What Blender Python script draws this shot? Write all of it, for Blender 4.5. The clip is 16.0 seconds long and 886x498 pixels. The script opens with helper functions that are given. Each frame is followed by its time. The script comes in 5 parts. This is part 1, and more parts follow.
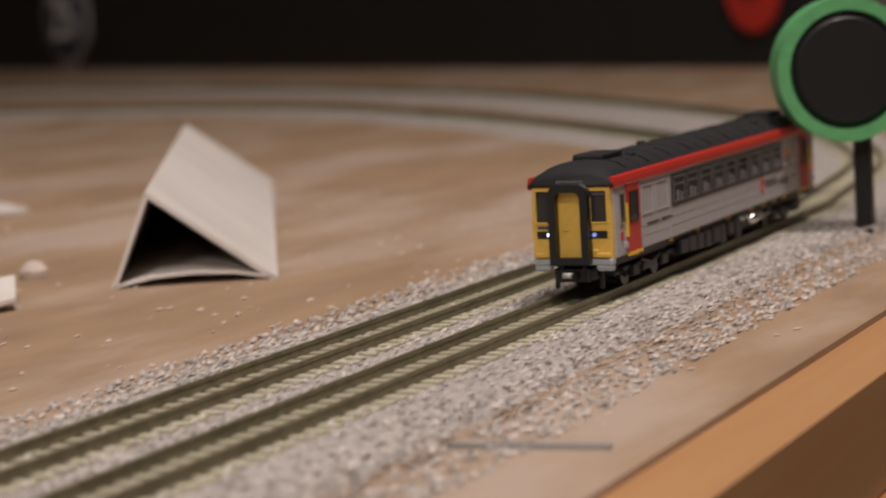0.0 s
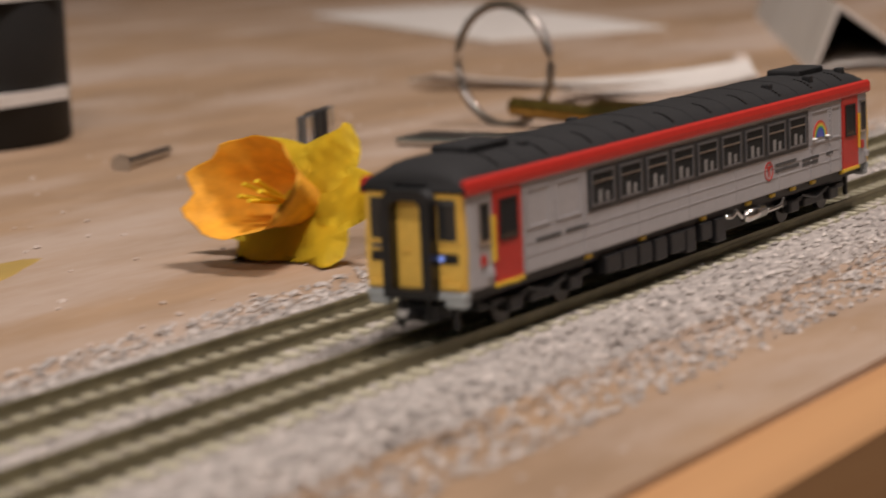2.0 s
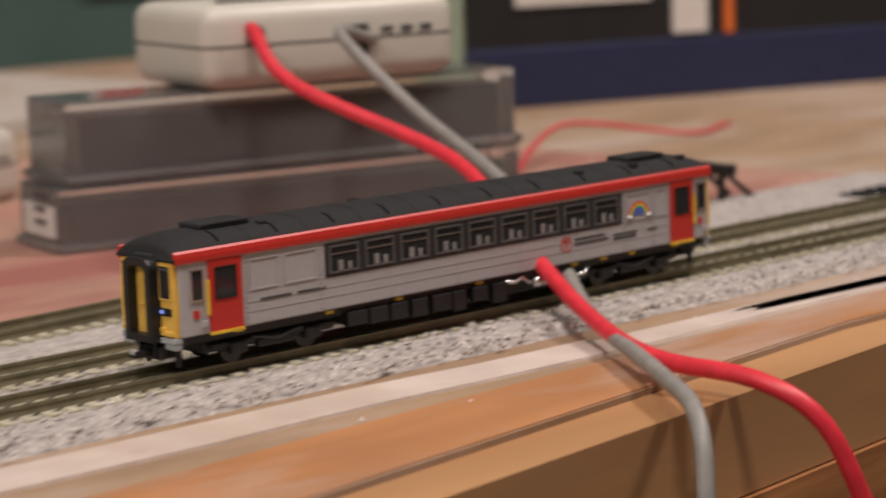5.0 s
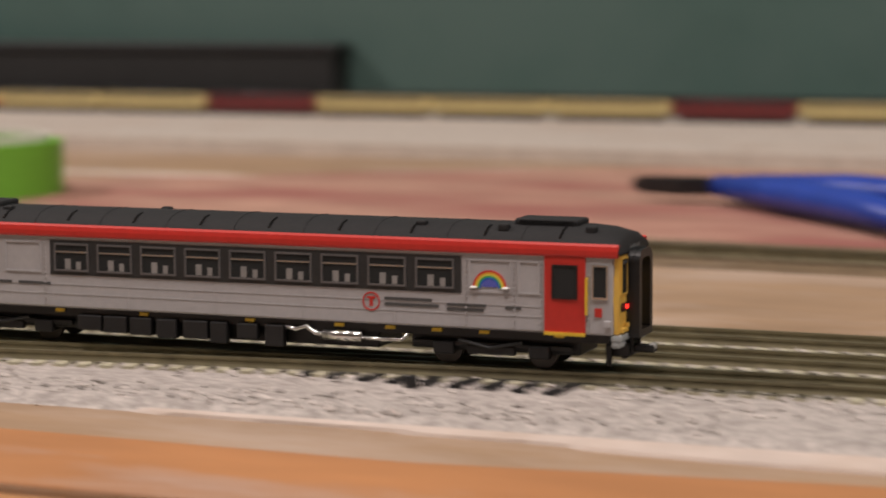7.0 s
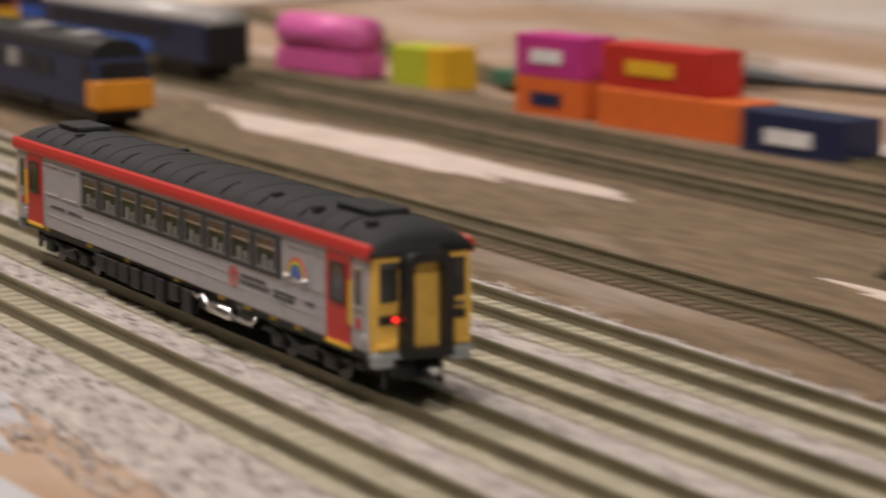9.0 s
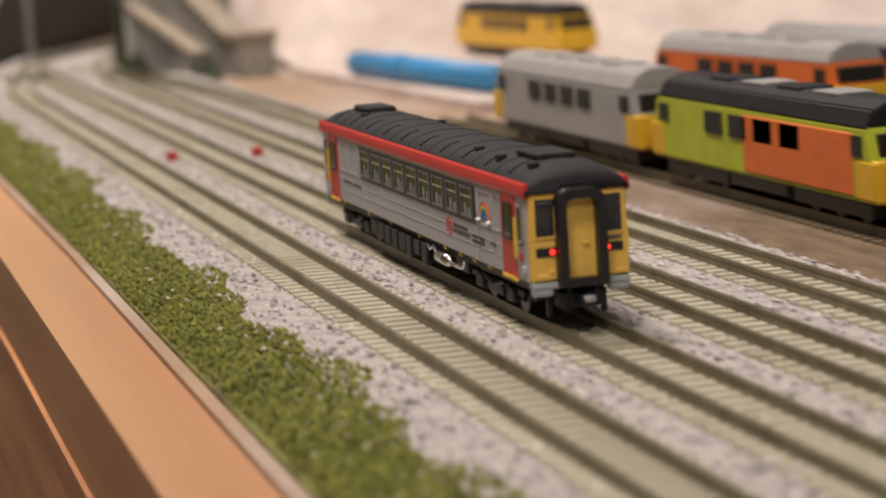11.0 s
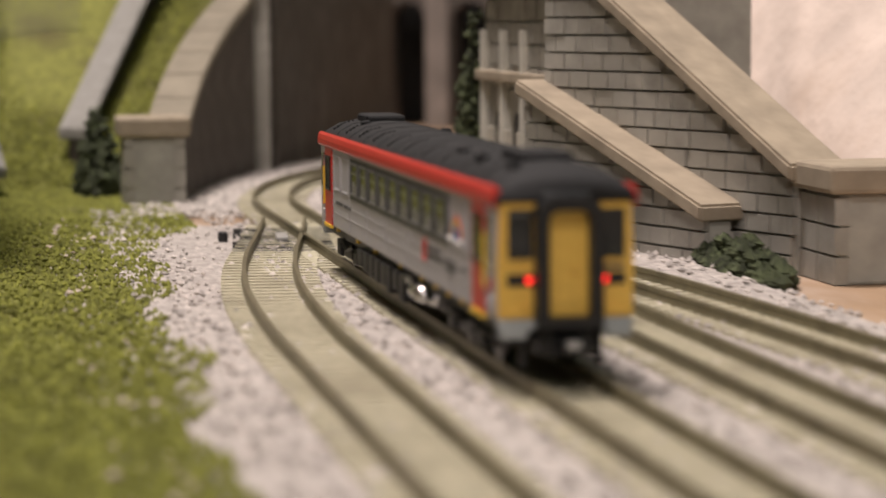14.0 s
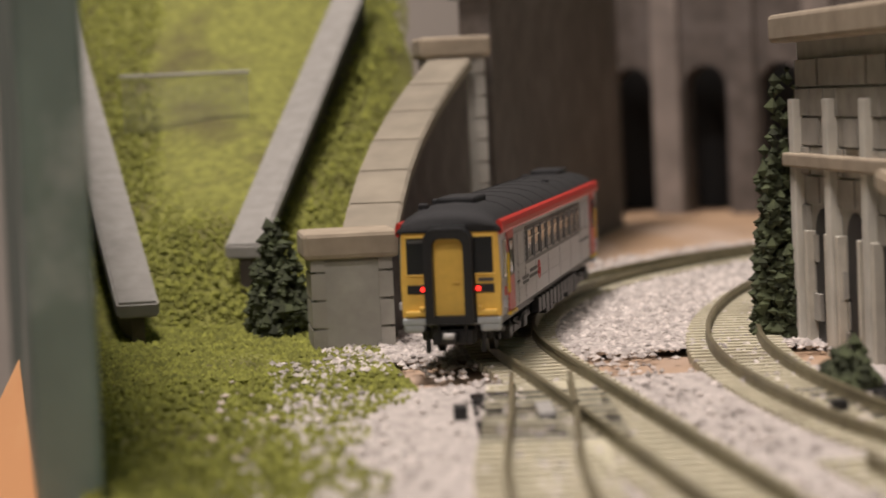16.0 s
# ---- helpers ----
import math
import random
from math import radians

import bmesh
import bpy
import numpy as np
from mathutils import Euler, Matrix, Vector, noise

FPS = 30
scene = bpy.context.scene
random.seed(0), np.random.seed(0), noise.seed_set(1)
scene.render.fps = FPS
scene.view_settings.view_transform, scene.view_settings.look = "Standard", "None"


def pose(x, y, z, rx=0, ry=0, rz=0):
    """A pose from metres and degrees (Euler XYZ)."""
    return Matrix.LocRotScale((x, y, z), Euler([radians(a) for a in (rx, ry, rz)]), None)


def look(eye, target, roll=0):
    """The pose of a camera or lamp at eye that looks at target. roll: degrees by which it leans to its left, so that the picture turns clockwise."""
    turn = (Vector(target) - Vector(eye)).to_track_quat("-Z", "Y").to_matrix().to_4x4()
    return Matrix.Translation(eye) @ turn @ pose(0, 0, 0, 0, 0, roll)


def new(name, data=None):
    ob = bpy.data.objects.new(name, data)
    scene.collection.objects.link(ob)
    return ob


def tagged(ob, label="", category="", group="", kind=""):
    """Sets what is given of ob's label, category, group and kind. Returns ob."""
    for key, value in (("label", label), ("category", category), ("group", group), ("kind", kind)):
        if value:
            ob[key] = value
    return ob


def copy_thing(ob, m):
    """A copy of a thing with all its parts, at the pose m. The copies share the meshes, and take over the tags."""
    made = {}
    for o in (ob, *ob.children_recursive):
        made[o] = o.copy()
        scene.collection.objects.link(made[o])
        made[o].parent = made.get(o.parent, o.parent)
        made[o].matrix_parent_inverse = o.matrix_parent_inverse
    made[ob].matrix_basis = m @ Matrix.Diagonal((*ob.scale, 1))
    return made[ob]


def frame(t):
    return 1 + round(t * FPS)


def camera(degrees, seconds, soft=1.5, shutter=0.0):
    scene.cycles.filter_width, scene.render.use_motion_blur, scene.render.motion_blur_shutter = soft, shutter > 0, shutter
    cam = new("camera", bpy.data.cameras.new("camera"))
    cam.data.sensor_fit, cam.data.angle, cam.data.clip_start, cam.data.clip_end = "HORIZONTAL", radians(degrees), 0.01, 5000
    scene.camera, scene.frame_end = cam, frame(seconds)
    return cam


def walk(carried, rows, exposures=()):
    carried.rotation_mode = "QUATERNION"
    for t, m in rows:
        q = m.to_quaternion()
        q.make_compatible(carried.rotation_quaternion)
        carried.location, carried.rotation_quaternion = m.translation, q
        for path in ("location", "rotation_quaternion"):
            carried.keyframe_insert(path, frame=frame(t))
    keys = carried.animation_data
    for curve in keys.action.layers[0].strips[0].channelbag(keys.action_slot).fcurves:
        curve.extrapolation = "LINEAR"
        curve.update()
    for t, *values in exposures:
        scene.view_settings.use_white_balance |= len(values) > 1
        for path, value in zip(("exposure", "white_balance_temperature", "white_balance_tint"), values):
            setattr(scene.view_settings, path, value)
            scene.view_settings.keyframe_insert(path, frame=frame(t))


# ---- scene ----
FOV = 21.15
cam = camera(FOV, 16.0, soft=1.7, shutter=0.35)
cam.data.dof.use_dof = True
cam.data.dof.focus_distance = 0.43
cam.data.dof.aperture_fstop = 24.0
walk(cam, [
    (0.0, look((0.9014, -0.1615, 0.0601), (1.2647, 0.0001, 0.0166), -3.25)),
    (0.5, look((0.8691, -0.1612, 0.0600), (1.2252, 0.0128, 0.0058), -2.56)),
    (1.0, look((0.7956, -0.1794, 0.0712), (1.1376, 0.0169, 0.0041), -2.38)),
    (1.5, look((0.7110, -0.2000, 0.0765), (1.0383, 0.0166, -0.0009), -2.68)),
    (2.0, look((0.6494, -0.1793, 0.0650), (0.9835, 0.0316, 0.0024), -2.44)),
    (2.5, look((0.5683, -0.1938, 0.0730), (0.8975, 0.0220, 0.0016), -1.74)),
    (3.0, look((0.4883, -0.2099, 0.0771), (0.8081, 0.0182, 0.0020), -1.15)),
    (3.2, look((0.4515, -0.2179, 0.0752), (0.7670, 0.0169, 0.0018), -1.64)),
    (5.3, look((0.0309, -0.4209, 0.0891), (0.2783, -0.1120, 0.0312), -1.61)),
    (5.5, look((0.0079, -0.4603, 0.0882), (0.2381, -0.1378, 0.0336), -1.33)),
    (6.0, look((-0.0347, -0.4539, 0.0780), (0.1642, -0.1109, 0.0257), 1.06)),
    (6.5, look((0.1143, -0.4843, 0.0709), (0.1186, -0.0873, 0.0221), 0.20)),
    (7.0, look((0.1943, -0.3968, 0.0687), (0.0488, -0.0270, 0.0233), -0.31)),
    (7.5, look((0.1905, -0.3253, 0.0668), (-0.0443, -0.0045, 0.0228), 0.47)),
    (8.0, look((0.1637, -0.2411, 0.0608), (-0.1504, 0.0039, 0.0244), 1.96)),
    (8.5, look((0.1506, -0.2720, 0.0862), (-0.1710, -0.0397, 0.0349), 2.95)),
    (9.0, look((-0.0325, -0.1645, 0.0793), (-0.3747, 0.0313, 0.0118), 0.04)),
    (9.5, look((-0.1359, -0.1472, 0.0748), (-0.4949, 0.0163, 0.0085), -1.26)),
    (10.0, look((-0.2132, -0.1405, 0.0675), (-0.5842, -0.0067, 0.0007), -2.60)),
    (10.2, look((-0.2414, -0.1378, 0.0669), (-0.6159, -0.0127, 0.0032), -2.60)),
    (12.3, look((-0.6926, -0.0770, 0.0515), (-1.0819, 0.0007, 0.0025), -3.90)),
    (12.5, look((-0.7550, -0.0741, 0.0447), (-1.1438, 0.0099, 0.0021), -1.60)),
    (13.0, look((-0.8979, -0.0642, 0.0427), (-1.2870, 0.0162, -0.0040), -2.08)),
    (13.5, look((-0.9795, -0.0666, 0.0437), (-1.3697, 0.0067, -0.0049), -1.57)),
    (14.0, look((-1.0543, -0.0674, 0.0425), (-1.4452, 0.0082, 0.0040), -0.34)),
    (14.5, look((-1.1299, -0.0685, 0.0421), (-1.5214, 0.0051, 0.0052), -1.01)),
    (15.0, look((-1.1687, -0.0715, 0.0391), (-1.5613, -0.0009, 0.0091), -2.25)),
    (15.5, look((-1.1984, -0.0787, 0.0391), (-1.5910, -0.0064, 0.0151), -2.62)),
    (16.0, look((-1.2059, -0.0604, 0.0435), (-1.6023, -0.0136, 0.0175), -2.50)),
])

# ---- light: warm overhead lamps out of view, and the room's dim air light ----
world = bpy.data.worlds.new("room_air")
scene.world = world
world.use_nodes = True
world.node_tree.nodes["Background"].inputs[0].default_value = (1.0, 0.9, 0.85, 1)
world.node_tree.nodes["Background"].inputs[1].default_value = 0.3
# the third lamp is added only to brighten the west end
for lx, ly, power in ((1.25, -0.36, 18.8), (-0.05, -0.5, 15.8), (-1.58, -0.22, 31.0)):
    data = bpy.data.lights.new("unseen_overhead_lamp", "AREA")
    data.shape, data.size, data.energy, data.color = "DISK", 0.32, power, (1.0, 0.88, 0.83)
    lamp = new("unseen_overhead_lamp_light", data)
    lamp.matrix_world = look((lx, ly, 1.5), (lx - 0.05, 0.12, 0), 0)
scene.view_settings.exposure = 0.0

# ---- materials ----
def material(name, color, rough=0.6, metal=0.0, vary=0.12, scale=300.0, bump=0.0, second=None, patch=25.0, amount=0.5, emit=None, power=0.0, spec=0.5, coat=0.0, stretch=(1, 1, 1), island=0.0):
    """A procedural surface: colour with grain, patches of a second colour and fine relief."""
    m = bpy.data.materials.new(name)
    m.use_nodes = True
    nt, ln = m.node_tree.nodes, m.node_tree.links
    b = nt["Principled BSDF"]
    b.inputs["Roughness"].default_value, b.inputs["Metallic"].default_value = rough, metal
    b.inputs["Specular IOR Level"].default_value, b.inputs["Coat Weight"].default_value = spec, coat
    tc = nt.new("ShaderNodeTexCoord")
    mp = nt.new("ShaderNodeMapping")
    mp.inputs["Scale"].default_value = stretch
    ln.new(tc.outputs["Object"], mp.inputs["Vector"])
    grain = nt.new("ShaderNodeTexNoise")
    grain.inputs["Scale"].default_value, grain.inputs["Detail"].default_value = scale, 5
    ln.new(mp.outputs[0], grain.inputs["Vector"])
    ramp = nt.new("ShaderNodeValToRGB")
    c = Vector(color)
    ramp.color_ramp.elements[0].position, ramp.color_ramp.elements[1].position = 0.3, 0.7
    ramp.color_ramp.elements[0].color = (*(c * (1 - vary)), 1)
    ramp.color_ramp.elements[1].color = (*[min(v, 0.95) for v in c * (1 + vary)], 1)
    ln.new(grain.outputs["Fac"], ramp.inputs[0])
    out = ramp.outputs[0]
    if second:
        big = nt.new("ShaderNodeTexNoise")
        big.inputs["Scale"].default_value, big.inputs["Detail"].default_value, big.inputs["Roughness"].default_value = patch, 7, 0.65
        ln.new(mp.outputs[0], big.inputs["Vector"])
        cut = nt.new("ShaderNodeValToRGB")
        cut.color_ramp.elements[0].position, cut.color_ramp.elements[1].position = 0.62 - 0.25 * amount, 0.78 - 0.25 * amount
        ln.new(big.outputs["Fac"], cut.inputs[0])
        mix = nt.new("ShaderNodeMix")
        mix.data_type = "RGBA"
        ln.new(cut.outputs[0], mix.inputs[0])
        ln.new(out, mix.inputs[6])
        mix.inputs[7].default_value = (*second, 1)
        out = mix.outputs[2]
    if island:
        geo = nt.new("ShaderNodeNewGeometry")
        hs = nt.new("ShaderNodeHueSaturation")
        mr = nt.new("ShaderNodeMapRange")
        mr.inputs[3].default_value, mr.inputs[4].default_value = 1 - island, 1 + island
        ln.new(geo.outputs["Random Per Island"], mr.inputs[0])
        ln.new(mr.outputs[0], hs.inputs["Value"])
        ln.new(out, hs.inputs["Color"])
        out = hs.outputs[0]
    ln.new(out, b.inputs["Base Color"])
    if bump:
        bp = nt.new("ShaderNodeBump")
        bp.inputs["Strength"].default_value, bp.inputs["Distance"].default_value = 0.8, bump
        ln.new(grain.outputs["Fac"], bp.inputs["Height"])
        ln.new(bp.outputs[0], b.inputs["Normal"])
    if emit:
        b.inputs["Emission Color"].default_value, b.inputs["Emission Strength"].default_value = (*emit, 1), power
    return m


def glass(name, color=(1, 1, 1), rough=0.03, clear=0.85):
    m = bpy.data.materials.new(name)
    m.use_nodes = True
    b = m.node_tree.nodes["Principled BSDF"]
    b.inputs["Base Color"].default_value, b.inputs["Roughness"].default_value = (*color, 1), rough
    b.inputs["Transmission Weight"].default_value, b.inputs["IOR"].default_value = clear, 1.45
    return m


SILVER = material("silver_grey_paint", (0.42, 0.41, 0.42), 0.42, 0.0, 0.04, 900)
RED = material("red_paint", (0.52, 0.03, 0.022), 0.4, 0, 0.06, 700)
YELLOW = material("yellow_cab_paint", (0.74, 0.47, 0.09), 0.45, 0, 0.06, 700)
ROOF = material("dark_roof_paint", (0.010, 0.010, 0.011), 0.8, 0, 0.2, 1500, 0.0001)
BLACK = material("black_plastic", (0.010, 0.010, 0.011), 0.45, 0, 0.2, 800)
BAND = material("dark_window_band", (0.03, 0.032, 0.034), 0.4, 0, 0.15, 900)
PANE = glass("window_glass", (0.035, 0.037, 0.038), 0.06, 0.2)
SEATS = material("grey_interior", (0.26, 0.25, 0.24), 0.8)
CHROME = material("bright_metal", (0.75, 0.74, 0.72), 0.22, 1.0, 0.05)
SKIRT = material("pale_grey_skirt", (0.36, 0.39, 0.4), 0.5, 0, 0.08)
YLINE = material("yellow_line", (0.75, 0.5, 0.04), 0.5)
INK = material("dark_grey_print", (0.07, 0.07, 0.07), 0.6)
HEAD = material("lit_head_lamp", (0.7, 0.8, 1), 0.3, emit=(0.45, 0.55, 1.0), power=9)
TAIL = material("lit_tail_lamp", (0.8, 0.02, 0.01), 0.3, emit=(1.0, 0.03, 0.02), power=2.6)
RAIL = material("weathered_rail", (0.22, 0.195, 0.12), 0.42, 0.5, 0.2, 400, second=(0.15, 0.13, 0.08), patch=60)
SLEEPER = material("cream_sleeper", (0.46, 0.43, 0.31), 0.85, 0, 0.15, 500, 0.0001, second=(0.34, 0.31, 0.22), patch=40)
BALLAST = material("pale_ballast", (0.44, 0.40, 0.37), 0.95, 0, 0.35, 900, 0.0006, second=(0.30, 0.27, 0.25), patch=300, amount=0.6)
STONES = material("ballast_stones", (0.47, 0.43, 0.40), 0.95, 0, 0.2, 900, island=0.4)
BOARD = material("plaster_smeared_board", (0.335, 0.222, 0.135), 0.75, 0, 0.16, 60, 0.0002, second=(0.44, 0.34, 0.27), patch=16, amount=0.62, stretch=(0.35, 1, 1))
PINE = material("pine_edge", (0.46, 0.25, 0.11), 0.6, 0, 0.16, 40, 0.0002, second=(0.40, 0.19, 0.075), patch=30, amount=0.6, stretch=(0.06, 1, 1))
PLY = material("plywood_side", (0.56, 0.26, 0.09), 0.5, 0, 0.32, 30, 0.0002, second=(0.36, 0.15, 0.055), patch=34, amount=0.9, stretch=(0.1, 1, 2.2))
WHITEBOARD = material("white_painted_board", (0.50, 0.44, 0.385), 0.8, 0, 0.1, 120, 0.0002, second=(0.40, 0.29, 0.22), patch=9, amount=0.4)
GREENWALL = material("green_wall_paint", (0.046, 0.094, 0.082), 0.6, 0, 0.07, 30, 0.0001, second=(0.064, 0.112, 0.1), patch=4, amount=0.8)
PLAIN = material("room_plaster", (0.5, 0.45, 0.4), 0.9, 0, 0.05, 10)
CARPET = material("room_floor", (0.14, 0.11, 0.09), 0.95, 0, 0.2, 60)
PAPER = material("white_paper", (0.68, 0.64, 0.6), 0.85, 0, 0.05, 120, second=(0.6, 0.56, 0.52), patch=30)
BRASS = material("tarnished_brass", (0.42, 0.27, 0.07), 0.35, 1.0, 0.25, 300)
STEEL = material("steel", (0.55, 0.52, 0.48), 0.3, 1.0, 0.15)
PETAL = material("yellow_petal", (0.80, 0.57, 0.02), 0.7, 0, 0.1, 200)
TRUMPET = material("orange_trumpet", (0.78, 0.36, 0.02), 0.75, 0, 0.15, 300, 0.0004)
CLEAR = glass("clear_plastic", (0.95, 0.95, 0.95), 0.08, 0.92)
SMOKED = glass("clear_case_plastic", (0.9, 0.88, 0.86), 0.1, 0.9)
CASE = material("dark_case_insert", (0.055, 0.052, 0.05), 0.35, 0, 0.2, 60)
IVORY = material("off_white_plastic", (0.60, 0.57, 0.50), 0.38, 0, 0.03, 90)
WIRE_RED = material("red_cable", (0.72, 0.035, 0.055), 0.4)
WIRE_GREY = material("grey_cable", (0.27, 0.26, 0.24), 0.5)
TAPE = material("green_masking_tape", (0.16, 0.42, 0.035), 0.6, 0, 0.06, 300)
BLUEGRIP = material("blue_plier_grip", (0.018, 0.055, 0.36), 0.4, 0, 0.08, 100)
GREYPLASTIC = material("grey_plastic", (0.36, 0.35, 0.33), 0.4, 0, 0.1, 90)
BOTTLE = glass("milky_bottle", (0.8, 0.8, 0.78), 0.35, 0.4)
WHITECAP = material("white_cap", (0.75, 0.74, 0.71), 0.4)
NAVY = material("navy_paint", (0.018, 0.024, 0.07), 0.45, 0, 0.15, 200)
MAGENTA = material("magenta_paint", (0.52, 0.04, 0.24), 0.5, 0, 0.08, 200)
ORANGE = material("orange_paint", (0.72, 0.16, 0.03), 0.5, 0, 0.08, 200)
CRED = material("bright_red_paint", (0.52, 0.03, 0.02), 0.5, 0, 0.08, 200)
LIME = material("lime_paint", (0.45, 0.5, 0.03), 0.5, 0, 0.1, 200)
LOCOYEL = material("loco_yellow", (0.72, 0.42, 0.02), 0.45, 0, 0.1, 200)
AMBER = material("amber_nose_paint", (0.72, 0.28, 0.02), 0.45, 0, 0.1, 200)
CREAM = material("cream_coach", (0.56, 0.45, 0.2), 0.5, 0, 0.1, 200)
MAROON = material("maroon_coach", (0.16, 0.02, 0.02), 0.5, 0, 0.15, 200)
DGREEN = material("green_wagon", (0.05, 0.15, 0.09), 0.6, 0, 0.15, 200)
BLUETUBE = material("blue_tube", (0.05, 0.26, 0.52), 0.5, 0, 0.06, 100)
GRASSBASE = material("grass_mat", (0.18, 0.185, 0.04), 0.95, 0, 0.35, 400, 0.001, second=(0.10, 0.09, 0.03), patch=30)
GRASS = material("grass_tufts", (0.20, 0.21, 0.04), 0.95, 0, 0.3, 300, island=0.35)
BUSH = material("dark_foliage", (0.045, 0.055, 0.025), 0.95, 0, 0.4, 300, island=0.5)
STONE = material("grey_stone", (0.33, 0.315, 0.28), 0.9, 0, 0.2, 160, 0.0003, second=(0.22, 0.21, 0.18), patch=40, island=0.16)
MORTAR = material("pale_mortar", (0.36, 0.35, 0.31), 0.95, 0, 0.15, 200)
COPING = material("tan_coping", (0.32, 0.265, 0.195), 0.9, 0, 0.18, 160, 0.0002)
DSTONE = material("dark_tunnel_stone", (0.09, 0.075, 0.065), 0.9, 0, 0.2, 160, 0.0003, second=(0.13, 0.11, 0.1), patch=40)
PLASTER = material("bare_plaster", (0.57, 0.48, 0.42), 0.9, 0, 0.12, 60, 0.003, second=(0.5, 0.4, 0.33), patch=20)
GREYPAINT = material("grey_paint_patch", (0.42, 0.42, 0.43), 0.7, 0, 0.08, 120)
SOOT = material("black_stain", (0.05, 0.047, 0.042), 0.8, 0, 0.3, 150)
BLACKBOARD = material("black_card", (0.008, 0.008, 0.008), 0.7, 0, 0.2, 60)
OCHRE = material("yellow_stain", (0.40, 0.27, 0.07), 0.8, 0, 0.15, 80)

YARDBED = material("brown_yard_bed", (0.15, 0.105, 0.06), 0.95, 0, 0.3, 300, 0.0004, second=(0.30, 0.24, 0.19), patch=22, amount=0.35, stretch=(0.25, 1, 1))
YARDSLEEPER = material("brown_sleeper", (0.16, 0.12, 0.07), 0.85, 0, 0.2, 500, 0.0001)
BAREWOOD = material("bare_orange_board", (0.42, 0.19, 0.075), 0.6, 0, 0.2, 50, 0.0002, second=(0.47, 0.33, 0.26), patch=20, amount=0.5, stretch=(0.3, 1, 1))
PANELGREEN = material("scuffed_panel_paint", (0.15, 0.20, 0.17), 0.55, 0, 0.2, 60, 0.0002, second=(0.45, 0.47, 0.44), patch=16, amount=0.3)
PINKWASH = material("pink_plaster_wash", (0.40, 0.23, 0.17), 0.85, 0, 0.2, 80, 0.0003, second=(0.30, 0.11, 0.09), patch=12, amount=0.7, stretch=(0.4, 1, 1))
WINDOWTRIM = material("dull_window_trim", (0.16, 0.16, 0.165), 0.35, 0.4, 0.08)

MM = 0.001


# ---- mesh helpers (sizes in millimetres) ----
def part(name, bm, mat, parent=None, label="", smooth=False):
    """Link a bmesh as one mesh object under a thing or a part."""
    bmesh.ops.recalc_face_normals(bm, faces=bm.faces)
    bmesh.ops.scale(bm, vec=(MM, MM, MM), verts=bm.verts)
    me = bpy.data.meshes.new(name)
    bm.to_mesh(me)
    bm.free()
    me.materials.append(mat)
    if smooth:
        for p in me.polygons:
            p.use_smooth = True
    ob = new(name, me)
    if parent:
        ob.parent = parent
    if label:
        ob["label"] = label
    return ob


def thing(name, label, category, x=0, y=0, z=0, turn=0, group="", kind=""):
    ob = new(name)
    ob.empty_display_size = 0.01
    ob.matrix_world = pose(x * MM, y * MM, z * MM, 0, 0, turn)
    return tagged(ob, label, category, group, kind)


def box(x0, x1, y0, y1, z0, z1, bevel=0.0, bm=None, seg=2):
    bm2 = bmesh.new()
    bmesh.ops.create_cube(bm2, size=1)
    for v in bm2.verts:
        v.co = ((x0 + x1) / 2 + v.co.x * (x1 - x0), (y0 + y1) / 2 + v.co.y * (y1 - y0), (z0 + z1) / 2 + v.co.z * (z1 - z0))
    if bevel:
        bmesh.ops.bevel(bm2, geom=bm2.edges[:], offset=bevel, segments=seg, affect="EDGES", profile=0.5)
    return join(bm, bm2)


def join(bm, other):
    if bm is None:
        return other
    me = bpy.data.meshes.new("joined")
    other.to_mesh(me)
    other.free()
    bm.from_mesh(me)
    bpy.data.meshes.remove(me)
    return bm


def rod(a, b, r, bm=None, n=12, r2=None):
    a, b = Vector(a), Vector(b)
    bm2 = bmesh.new()
    bmesh.ops.create_cone(bm2, cap_ends=True, segments=n, radius1=r, radius2=r if r2 is None else r2, depth=(b - a).length)
    m = Matrix.Translation((a + b) / 2) @ (b - a).to_track_quat("Z", "Y").to_matrix().to_4x4()
    bmesh.ops.transform(bm2, matrix=m, verts=bm2.verts)
    return join(bm, bm2)


def prism(outline, lo, hi, axis="y", bm=None, bevel=0.0):
    """A plate of the outline's shape, from lo to hi along an axis; the outline lies in the other two."""
    bm2 = bmesh.new()
    def at(u, v, w):
        return {"y": (u, w, v), "x": (w, u, v), "z": (u, v, w)}[axis]
    a = [bm2.verts.new(at(u, v, lo)) for u, v in outline]
    b = [bm2.verts.new(at(u, v, hi)) for u, v in outline]
    bm2.faces.new(a)
    bm2.faces.new(b)
    n = len(a)
    for i in range(n):
        bm2.faces.new((a[i], a[(i + 1) % n], b[(i + 1) % n], b[i]))
    if bevel:
        bmesh.ops.bevel(bm2, geom=bm2.edges[:], offset=bevel, segments=2, affect="EDGES")
    return join(bm, bm2)


def lathe(profile, n=40, bm=None, at=(0, 0, 0)):
    bm2 = bmesh.new()
    rings = []
    for r, z in profile:
        rings.append([bm2.verts.new((at[0] + r * math.cos(2 * math.pi * k / n), at[1] + r * math.sin(2 * math.pi * k / n), at[2] + z)) for k in range(n)])
    for a, b in zip(rings, rings[1:]):
        for k in range(n):
            bm2.faces.new((a[k], a[(k + 1) % n], b[(k + 1) % n], b[k]))
    for ring, r in ((rings[0], profile[0][0]), (rings[-1], profile[-1][0])):
        if r > 0.01 and profile[0] != profile[-1]:
            bm2.faces.new(ring)
    return join(bm, bm2)


